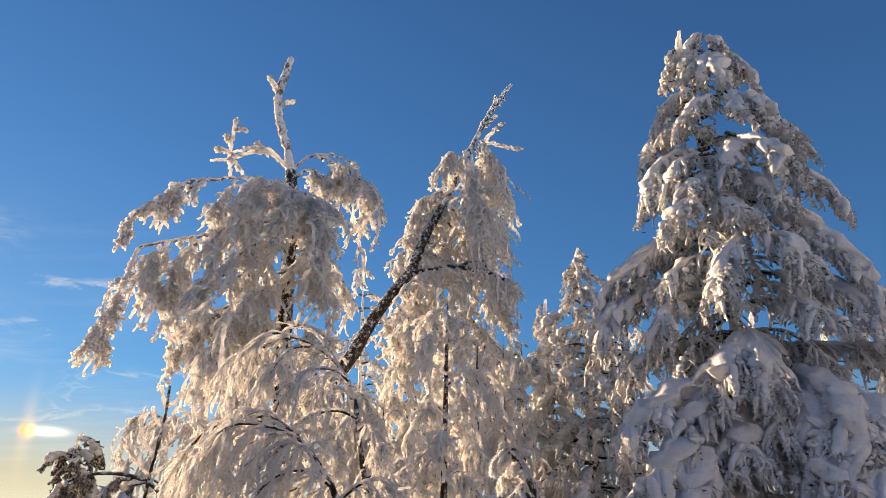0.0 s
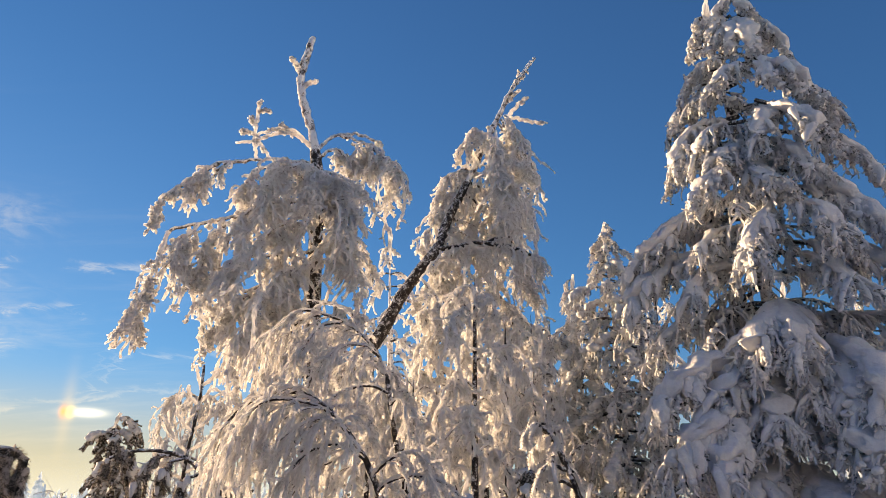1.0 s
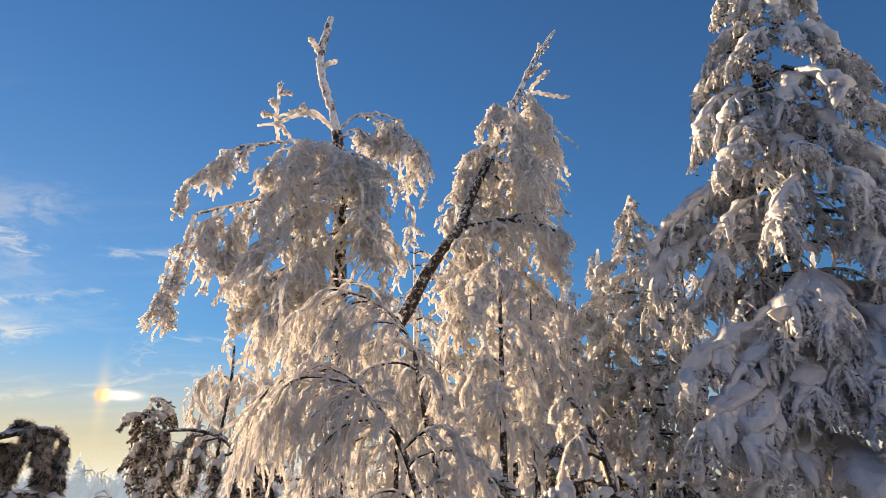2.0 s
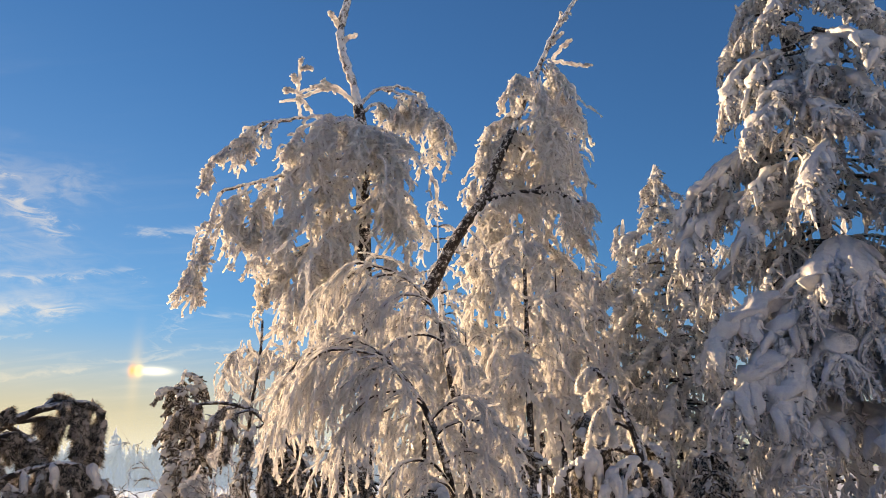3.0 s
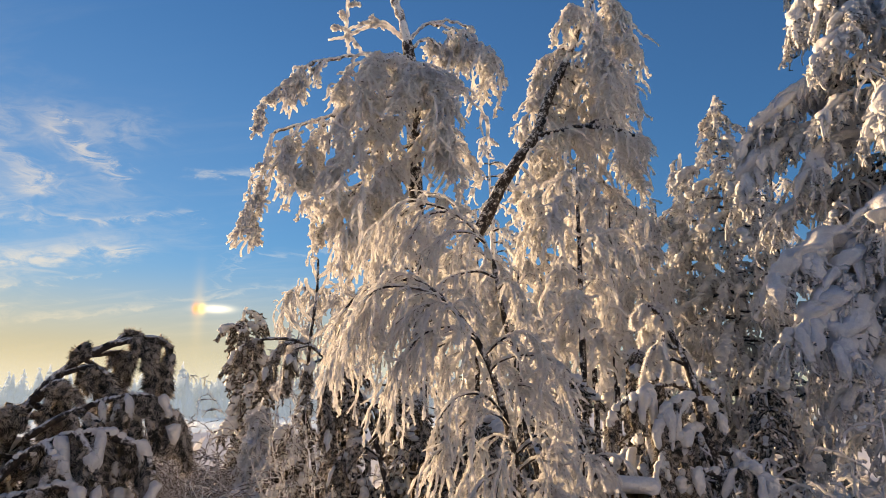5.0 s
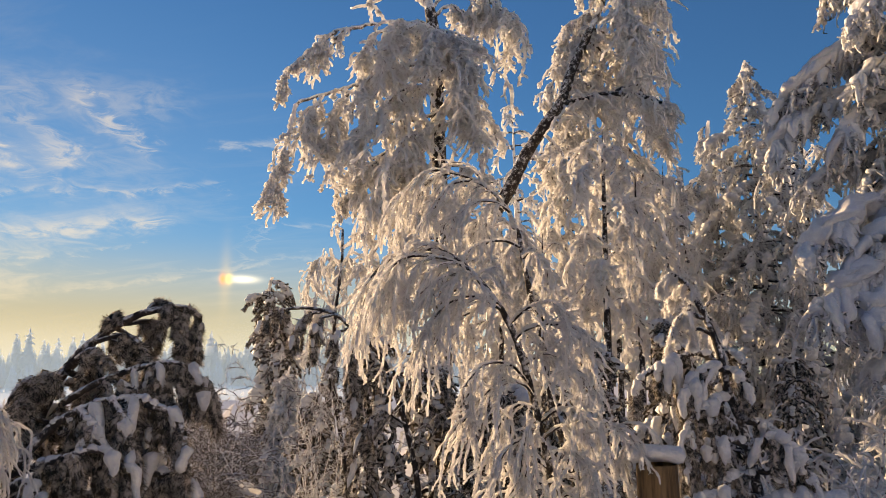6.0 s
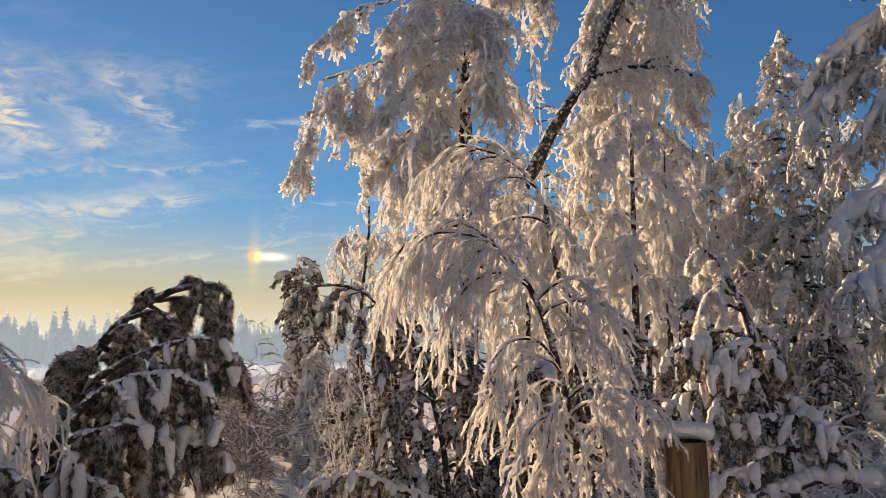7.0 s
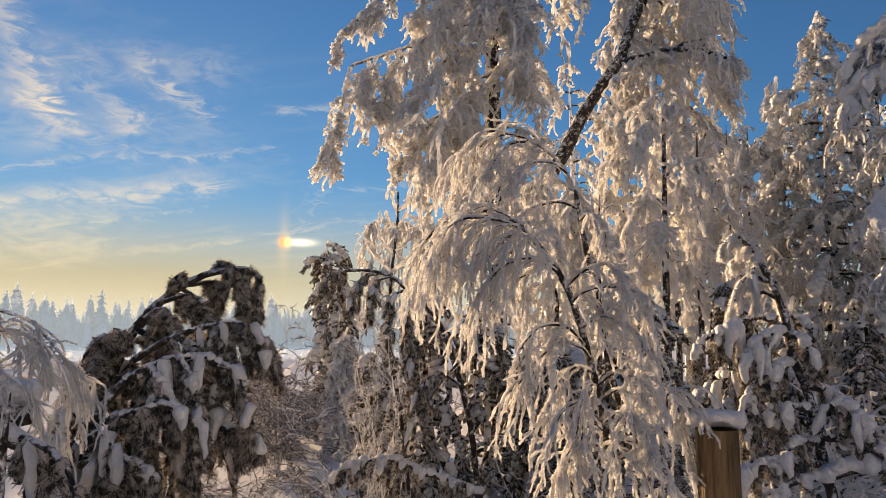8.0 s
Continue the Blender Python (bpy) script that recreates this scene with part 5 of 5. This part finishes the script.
def build_bowed_pine():
    rng = np.random.default_rng(7)
    tree = thing("bowed_pine", 37, 4, "dark pine bent over by snow, shoots hanging down", "pine")
    pine_limb(tree, rng, [(-0.85, 0.3, -0.2)] + [(-0.52, 0.25, 0.96), (-0.46, 0.2, 1.22), (-0.38, 0.15, 1.49), (-0.32, 0.1, 1.65), (-0.26, 0.1, 1.74), (-0.17, 0.05, 1.85), (-0.06, 0, 1.94), (0.07, 0, 2.01), (0.22, 0, 2.04), (0.32, 0, 2.01)], 0.042, 0.012, 0, 0, name="stem")
    high = (
        ([(0.05, 0, 2), (0.19, -0.03, 2.04), (0.29, -0.05, 2.03), (0.34, -0.05, 1.93)], 20, 0.24), ([(-0.03, 0, 1.95), (0.11, 0.05, 1.97), (0.26, 0.1, 1.93), (0.35, 0.1, 1.82)], 20, 0.22), ([(-0.06, 0, 1.93), (-0.09, 0, 1.98), (-0.06, 0, 2.01)], 6, 0.07),
        ([(-0.14, 0, 1.86), (-0.02, -0.05, 1.89), (0.07, -0.08, 1.83), (0.11, -0.1, 1.74)], 18, 0.22), ([(-0.23, 0, 1.77), (-0.16, -0.03, 1.82), (-0.09, -0.05, 1.77)], 12, 0.16), ([(0.07, 0, 2.01), (0.13, 0.05, 2.07), (0.21, 0.1, 2.07)], 8, 0.1),
        ([(-0.06, 0, 1.93), (0.03, 0.1, 1.88), (0.12, 0.15, 1.79)], 14, 0.24), ([(0.19, 0, 2.04), (0.24, -0.08, 1.94), (0.26, -0.1, 1.82)], 14, 0.22), ([(-0.17, 0, 1.85), (-0.15, 0.05, 1.77), (-0.13, 0.08, 1.69)], 12, 0.18),
        ([(-0.33, 0, 1.6), (-0.39, -0.05, 1.65), (-0.37, -0.08, 1.69), (-0.32, -0.1, 1.7)], 14, 0.15), ([(-0.31, 0, 1.46), (-0.4, -0.05, 1.51), (-0.45, -0.1, 1.58)], 14, 0.13), ([(-0.38, 0, 1.46), (-0.46, -0.08, 1.46), (-0.49, -0.1, 1.52)], 12, 0.14),
    )
    middle = (
        ([(-0.27, -0.1, 1.56), (-0.15, -0.1, 1.64), (-0.02, -0.12, 1.7), (0.11, -0.14, 1.74), (0.22, -0.16, 1.75), (0.31, -0.18, 1.7), (0.36, -0.2, 1.59)], 24, 0.28), ([(0.22, -0.1, 1.75), (0.34, -0.1, 1.67), (0.41, -0.1, 1.53)], 12, 0.22),
        ([(0.08, -0.1, 1.73), (0.17, -0.14, 1.65), (0.22, -0.18, 1.52)], 14, 0.3), ([(-0.07, -0.1, 1.67), (0.01, -0.14, 1.64), (0.05, -0.2, 1.55)], 14, 0.25), ([(-0.26, 0, 1.71), (-0.19, 0.1, 1.67), (-0.14, 0.15, 1.56)], 14, 0.25),
        ([(0.33, 0.1, 1.68), (0.42, 0.15, 1.65), (0.47, 0.2, 1.51)], 12, 0.22),
        ([(-0.4, 0.12, 1.42), (-0.28, 0.2, 1.5), (-0.2, 0.25, 1.4)], 18, 0.3), ([(-0.45, 0.15, 1.25), (-0.36, 0.25, 1.36), (-0.3, 0.3, 1.25)], 18, 0.32), ([(-0.42, 0.1, 1.38), (-0.54, 0.15, 1.42), (-0.6, 0.2, 1.32)], 16, 0.28),
        ([(-0.48, 0.2, 1.1), (-0.38, 0.25, 1.16), (-0.3, 0.3, 1.04)], 16, 0.3),
        ([(-0.35, 0.2, 1.62), (-0.24, 0.2, 1.67), (-0.12, 0.2, 1.64), (-0.03, 0.2, 1.52)], 22, 0.3), ([(-0.4, 0.2, 1.41), (-0.29, 0.2, 1.55), (-0.17, 0.2, 1.55), (-0.08, 0.2, 1.43)], 22, 0.3), ([(-0.37, 0.1, 1.67), (-0.44, 0.1, 1.67), (-0.5, 0.1, 1.59), (-0.51, 0.1, 1.48)], 20, 0.3), ([(-0.06, 0.3, 1.7), (0.06, 0.3, 1.69), (0.18, 0.3, 1.62), (0.21, 0.3, 1.48)], 18, 0.3),
    )
    low_side = (
        ([(-0.48, 0, 1.08), (-0.54, -0.1, 1.2), (-0.6, -0.15, 1.18), (-0.62, -0.2, 1.09)], 14, 0.3), ([(-0.46, 0, 1.24), (-0.55, 0.1, 1.31), (-0.62, 0.15, 1.26), (-0.64, 0.15, 1.14)], 14, 0.28), ([(-0.49, 0, 1.01), (-0.55, -0.1, 1.05), (-0.61, -0.15, 0.99)], 12, 0.3), ([(-0.4, 0, 1.42), (-0.49, 0.1, 1.39), (-0.54, 0.15, 1.31), (-0.55, 0.15, 1.19)], 14, 0.3),
    )
    low = (
        ([(-0.44, -0.15, 1.27), (-0.29, -0.2, 1.46), (-0.17, -0.22, 1.54), (-0.02, -0.25, 1.58), (0.1, -0.28, 1.57), (0.19, -0.3, 1.51)], 20, 0.36), ([(-0.18, -0.22, 1.53), (-0.13, -0.3, 1.47), (-0.1, -0.34, 1.38)], 12, 0.3), ([(-0.05, -0.25, 1.57), (0.01, -0.32, 1.48), (0.05, -0.36, 1.34)], 13, 0.36),
        ([(0.1, -0.28, 1.56), (0.23, -0.32, 1.49), (0.28, -0.34, 1.33)], 14, 0.36), ([(0.12, -0.2, 1.55), (0.11, -0.2, 1.43), (0.13, -0.2, 1.26)], 13, 0.36), ([(-0.46, 0, 1.24), (-0.25, -0.3, 1.32), (-0.08, -0.38, 1.36), (0.06, -0.42, 1.24)], 18, 0.38),
        ([(-0.01, -0.1, 1.45), (0.13, -0.1, 1.38), (0.21, -0.1, 1.2)], 15, 0.36), ([(0.1, -0.2, 1.24), (0.25, -0.25, 1.22), (0.34, -0.28, 1.16)], 14, 0.24), ([(-0.47, 0, 1.16), (-0.36, -0.3, 1.23), (-0.26, -0.4, 1.13)], 14, 0.32),
        ([(-0.48, 0, 1.08), (-0.2, -0.2, 1.17), (-0.04, -0.25, 1.1), (0.04, -0.25, 0.99)], 16, 0.34), ([(-0.48, 0, 1.06), (-0.25, -0.4, 1.13), (-0.11, -0.45, 1.03)], 14, 0.34), ([(-0.27, 0, 1.43), (-0.12, 0.1, 1.36), (0, 0.15, 1.21)], 16, 0.4), ([(-0.12, 0, 1.45), (0.08, 0.15, 1.35), (0.18, 0.2, 1.13)], 16, 0.4),
    )
    for pts, shoots, hang in high:
        pine_limb(tree, rng, pts, 0.014, 0.008, int(shoots * 0.8), hang * 0.9, 0.040, 0.006, 95, 0.7, 0.35, fall=0.6, coated=0.04, roll=0.5)
    for pts, shoots, hang in middle:
        pine_limb(tree, rng, pts, 0.018, 0.009, int(shoots * 0.8), hang * 0.95, 0.046, 0.006, 100, 0.8, 0.45, fall=0.9, coated=0.22, roll=0.7)
    for pts, shoots, hang in (*low, *low_side):
        pine_limb(tree, rng, pts, 0.022, 0.01, int(shoots * 0.6), hang * 0.9, 0.052, 0.006, 95, 0.95, 0.5, fall=1.1, coated=0.36, roll=0.9)


build_bowed_pine()


def build_bent_sapling():
    rng = np.random.default_rng(8)
    tree = thing("bent_pine_sapling", -9, 5, "pine sapling bent at the top, loaded with snow beside the post", "pine")
    pine_limb(tree, rng, [(0.2, 0, -0.2)] + [(0.11, 0, 0.72), (0.07, 0, 0.95), (0.04, 0, 1.17), (-0, 0, 1.39), (-0.06, 0, 1.56), (-0.08, 0, 1.74), (-0.12, 0, 1.92), (-0.17, 0, 2.06), (-0.22, 0, 2.19), (-0.29, 0, 2.29), (-0.37, 0, 2.34), (-0.44, 0, 2.28)], 0.036, 0.012, 0, 0, name="stem")
    top = (
        ([(-0.18, 0, 2.07), (-0.25, -0.03, 2.25), (-0.36, -0.05, 2.34), (-0.44, -0.06, 2.25)], 20, 0.2), ([(-0.17, 0, 2.04), (-0.29, -0.05, 2.07), (-0.36, -0.08, 1.98), (-0.39, -0.1, 1.87)], 16, 0.18),
        ([(-0.22, 0, 2.18), (-0.26, -0.06, 2.1), (-0.25, -0.1, 1.9)], 16, 0.2), ([(-0.17, 0, 2.06), (-0.12, 0.05, 2.01), (-0.1, 0.06, 1.87)], 12, 0.2), ([(-0.14, 0, 1.94), (-0.22, -0.05, 1.97), (-0.26, -0.08, 1.87)], 10, 0.14),
        ([(-0.26, 0, 2.27), (-0.32, 0.05, 2.25), (-0.4, 0.06, 2.16)], 12, 0.16), ([(-0.12, 0, 1.9), (-0.08, 0.05, 1.85), (-0.07, 0.05, 1.74)], 8, 0.12),
    )
    arms = (
        ([(-0.09, 0, 1.73), (-0.21, -0.05, 1.81), (-0.33, -0.1, 1.79), (-0.42, -0.13, 1.74), (-0.56, -0.16, 1.67), (-0.6, -0.18, 1.59)], 26, 0.4), ([(-0.08, 0, 1.71), (-0.16, -0.1, 1.71), (-0.28, -0.15, 1.63), (-0.32, -0.2, 1.47)], 18, 0.42),
        ([(-0.08, 0, 1.71), (0.01, -0.04, 1.66), (0.07, -0.06, 1.53)], 12, 0.26), ([(-0.04, 0, 1.54), (-0.18, -0.12, 1.48), (-0.29, -0.2, 1.39), (-0.33, -0.24, 1.24)], 16, 0.36), ([(-0.06, 0, 1.56), (-0.2, 0.08, 1.56), (-0.41, 0.1, 1.47), (-0.53, 0.12, 1.34)], 16, 0.36),
        ([(0.04, 0, 1.23), (-0.11, -0.1, 1.27), (-0.27, -0.18, 1.19), (-0.33, -0.22, 1.06)], 18, 0.36), ([(0.04, 0, 1.24), (0.2, -0.06, 1.28), (0.31, -0.1, 1.19)], 16, 0.36), ([(0.08, 0, 1.08), (0.25, -0.06, 1.07), (0.4, -0.1, 1.04)], 14, 0.28),
        ([(0.07, 0, 1.05), (-0.09, -0.15, 1.04), (-0.19, -0.22, 0.88)], 16, 0.34), ([(0.08, 0, 0.92), (-0.18, -0.2, 0.94), (-0.36, -0.28, 0.9), (-0.42, -0.3, 0.8)], 18, 0.3), ([(0.09, 0, 0.85), (-0.08, -0.2, 0.84), (-0.21, -0.28, 0.76)], 14, 0.3),
        ([(0.01, 0, 1.39), (0.15, 0.08, 1.34), (0.23, 0.1, 1.2)], 14, 0.36),
    )
    # Rime on the frosted top shoots also puts their sunlit paleness into the colour.
    for pts, shoots, hang in top:
        pine_limb(tree, rng, pts, 0.016, 0.01, shoots, hang * 0.85, 0.03, 0.008, 70, 0.8, 0.35, fall=0.6, coated=0.1, needle=RIME, roll=0.9)
    for pts, shoots, hang in arms:
        pine_limb(tree, rng, pts, 0.024, 0.012, int(shoots * 0.6), hang * 0.85, 0.05, 0.008, 85, 1.1, 0.5, fall=0.9, coated=0.5, roll=1.2)
    bar = one(bend([(0.06, -0.05, 0.82), (0.2, -0.08, 0.9), (0.34, -0.1, 0.92), (0.51, -0.12, 0.91)], 20))
    limb = part("limb", [skin(rng, bar, 0.022, 0.014, 8, 0.14)], BARK, tree)
    on, _, _ = births(rng, bar, 26, 0.0, 1.0)
    part("snow", [blobs(rng, on + np.array([0, 0, 0.04]), rng.uniform(0.04, 0.065, 26), 0.85, 7, 10, 0.25, 10.0, 43)], SNOW, limb, "thick roll of snow along the limb", "stuff")


build_bent_sapling()


def build_post():
    rng = np.random.default_rng(9)
    post = thing("wooden_post", -2.75, 3.5, "weathered round wooden post with a cap of snow", "post")
    line = one(np.stack([np.zeros(30), np.zeros(30), np.linspace(-0.3, 1.27, 30)], -1))
    part("shaft", [skin(rng, line, 0.092, 0.092, 22, 0.012, 1.0)], WOOD, post, "brown weathered wood with drying cracks")
    cap = one(bend([(-0.13, 0, 1.305), (-0.06, 0, 1.315), (0.06, 0, 1.315), (0.13, 0, 1.305)], 14))
    part("snow_cap", [skin(rng, cap, 0.095, 0.095, 16, 0.04, 0.5, 0.5, 0.28, 7.0, 31, pillow=True)], SNOW, post, "slab of snow on the post")


build_post()


# ---- the broken birch at the open edge ----
def build_broken_birch():
    rng = np.random.default_rng(10)
    tree = thing("broken_birch", 47, 3, "broken birch with a snow-capped stub and rimed hanging twigs", "birch tree")
    stem = bend([(-0.75, 0.1, -0.2), (-0.7, 0.05, 0.6), (-0.55, 0, 1.15), (-0.3, 0, 1.38), (0.0, 0, 1.40)], 30)
    part("trunk", [skin(rng, one(stem), 0.07, 0.045, 12, 0.12, 0.9)], BARK, tree, "dark red-brown broken stem")
    top = one(bend([(-0.45, 0, 1.33), (-0.25, 0, 1.46), (-0.05, 0, 1.48), (0.02, 0, 1.45)], 16))
    part("snow_cap", [skin(rng, top, 0.05, 0.06, 14, 0.05, 0.5, 0.7, 0.3, 7.0, 41, pillow=True)], SNOW, tree, "thick snow lying on the stub")
    low = one(bend([(-0.5, -0.05, 1.2), (-0.2, -0.1, 1.36), (-0.02, -0.12, 1.30), (0.1, -0.15, 1.2)], 20))
    part("limb", [skin(rng, low, 0.03, 0.018, 8, 0.12)], BARK, tree)
    part("snow", [skin(rng, low + np.array([0, 0, 0.025]), 0.04, 0.03, 10, 0.08, 0.4, 0.75, 0.3, 8.0, 42, pillow=True)], SNOW, tree, "snow along the low limb", "stuff")
    limbs = (
        [(-0.45, 0.2, 1.2), (-0.25, 0.25, 1.72), (-0.05, 0.22, 1.74), (0.1, 0.2, 1.58)],
        [(-0.45, 0.1, 1.2), (-0.2, 0.1, 1.66), (0.02, 0.08, 1.64), (0.14, 0.05, 1.42)],
        [(-0.5, 0.0, 1.1), (-0.3, -0.02, 1.5), (-0.1, -0.05, 1.55), (0.06, -0.08, 1.36)],
        [(-0.4, 0.3, 1.1), (-0.15, 0.35, 1.55), (0.05, 0.35, 1.6), (0.2, 0.35, 1.5)],
        [(-0.4, 0.1, 0.9), (-0.2, 0.05, 1.2), (0.02, 0.0, 1.22), (0.15, -0.05, 1.0)],
    )
    for pts in limbs:
        line = one(bend(pts, 24))
        limb = part("limb", [skin(rng, line, 0.009, 0.005, 7, 0.25)], TWIG, tree)
        first, a = sprays(rng, line, 16, 0.3, 0.0045, 0.15, 0.8, 18, 0.15, 6, 0.35, 0.5, 0.12)
        _, b = sprays(rng, first, 70, 0.11, 0.004, 0.15, 0.9, 9, 0.1, 5, 0.4, 0.6, 0.15)
        c = needles(rng, first, 0.006, 1600, 0.008, 0.0016)
        part("rime_curtain", [a, b, c], RIME, limb, "long twigs coated in spiky rime", "stuff")


build_broken_birch()


# ---- a pine limb bowed over the bush, and a fallen one in the snow ----
def build_loose_limbs():
    rng = np.random.default_rng(11)
    tree = thing("bowed_pine", 20, 6, "young pine with one long limb bowed over, clotted with frost", "pine")
    pine_limb(tree, rng, [(0.6, 0.2, -0.2), (0.5, 0.1, 0.9), (0.28, 0, 1.68), (0.12, 0, 1.94), (-0.05, 0, 2.09), (-0.19, 0, 2.2), (-0.39, 0, 2.25), (-0.58, 0, 2.24), (-0.72, 0, 2.19), (-0.75, 0, 2.12)], 0.026, 0.008, 0, 0, name="stem")
    for pts, shoots, hang in (([(-0.45, 0, 2.25), (-0.58, 0, 2.24), (-0.72, 0, 2.19), (-0.75, 0, 2.12)], 12, 0.16), ([(-0.3, 0, 2.22), (-0.42, -0.08, 2.18), (-0.5, -0.12, 2.05), (-0.52, -0.15, 1.95)], 16, 0.18),
                              ([(-0.19, 0, 2.2), (-0.3, -0.08, 2.15), (-0.36, -0.1, 2.02), (-0.37, -0.1, 1.92)], 16, 0.18), ([(-0.05, 0, 2.09), (-0.18, -0.08, 2.02), (-0.2, -0.1, 1.85), (-0.22, -0.1, 1.75)], 16, 0.2),
                              ([(0.12, 0, 1.94), (0.0, -0.08, 1.92), (-0.05, -0.1, 1.78), (-0.05, -0.1, 1.65)], 16, 0.22), ([(0.28, 0, 1.68), (0.1, -0.1, 1.7), (0.0, -0.12, 1.55), (-0.03, -0.15, 1.4)], 20, 0.25),
                              ([(0.28, 0, 1.66), (0.5, -0.1, 1.75), (0.75, -0.1, 1.6), (0.9, -0.1, 1.3)], 22, 0.3), ([(0.4, 0, 1.3), (0.2, -0.15, 1.4), (0.05, -0.2, 1.25), (0.0, -0.2, 1.0)], 22, 0.3)):
        pine_limb(tree, rng, pts, 0.012, 0.007, shoots, hang, 0.038, 0.009, 70, 0.8, 0.3, fall=0.3, coated=0.25)
    fallen = thing("fallen_pine_limb", 19, 5.4, "low pine limb bowed over the snow and clotted with it", "branch")
    pine_limb(fallen, rng, [(0.61, 0.1, 0.1), (0.41, 0, 0.54), (0.03, 0, 0.69), (-0.22, 0, 0.79), (-0.46, 0, 0.78), (-0.67, 0, 0.69)], 0.026, 0.012, 40, 0.2, 0.034, 0.010, 60, 1.3, 0.4, fall=0.6, coated=0.5, roll=0.9)


build_loose_limbs()


def build_low_pine():
    rng = np.random.default_rng(12)
    for az, far, height in ((47, 3.5, 1.15), (41, 4.6, 1.2), (43.6, 3.9, 1.1), (49.5, 2.6, 1.5), (51.5, 3.2, 1.7)):
        tree = thing("low_pine", az, far, "low dark pine, its limbs pressed down by snow", "pine", "low pines")
        for k in range(7):
            turn = k * 0.9 + rng.uniform(-0.2, 0.2)
            out = np.array([math.cos(turn), math.sin(turn), 0]) * rng.uniform(0.35, 0.6)
            root = np.array([0, 0, height * (0.3 + 0.06 * k)])
            pts = [root, root + out * 0.5 + np.array([0, 0, 0.2]), root + out + np.array([0, 0, 0.16]), root + out * 1.25 + np.array([0, 0, -0.05])]
            pine_limb(tree, rng, pts, 0.018, 0.009, 14, 0.32, 0.034, 0.010, 36, 0.8, fall=0.9, coated=0.12, roll=0.5)
        stem = bend([(0, 0, -0.2), (0.02, 0, height * 0.5), (0.05, 0, height)], 10)
        part("trunk", [skin(rng, one(stem), 0.04, 0.015, 8, 0.1)], BARK, tree)
    # Unseen spruce, added on the sun's line to shade the broken birch.
    tree = thing("spruce", 51.3, 23.5, "narrow snow-loaded spruce added out of view to shade the broken birch", "spruce")
    spruce(tree, rng, 6.6, lambda h: 0.4 + 0.06 * (6.6 - h), 14, 6, 0.4, 0.8, sag=0.1, tufts=4)
    # Added at the view's edge to keep sun off the low growth.
    tree = thing("small_spruce", 52.5, 5.6, "young snow-loaded spruce added to shade the low growth, mostly out of view", "spruce", "small spruces")
    spruce(tree, rng, 1.45, lambda h: 0.25 + 0.45 * (1.45 - h), 7, 6, 0.6, 0.8, sag=0.14, tufts=5)


build_low_pine()
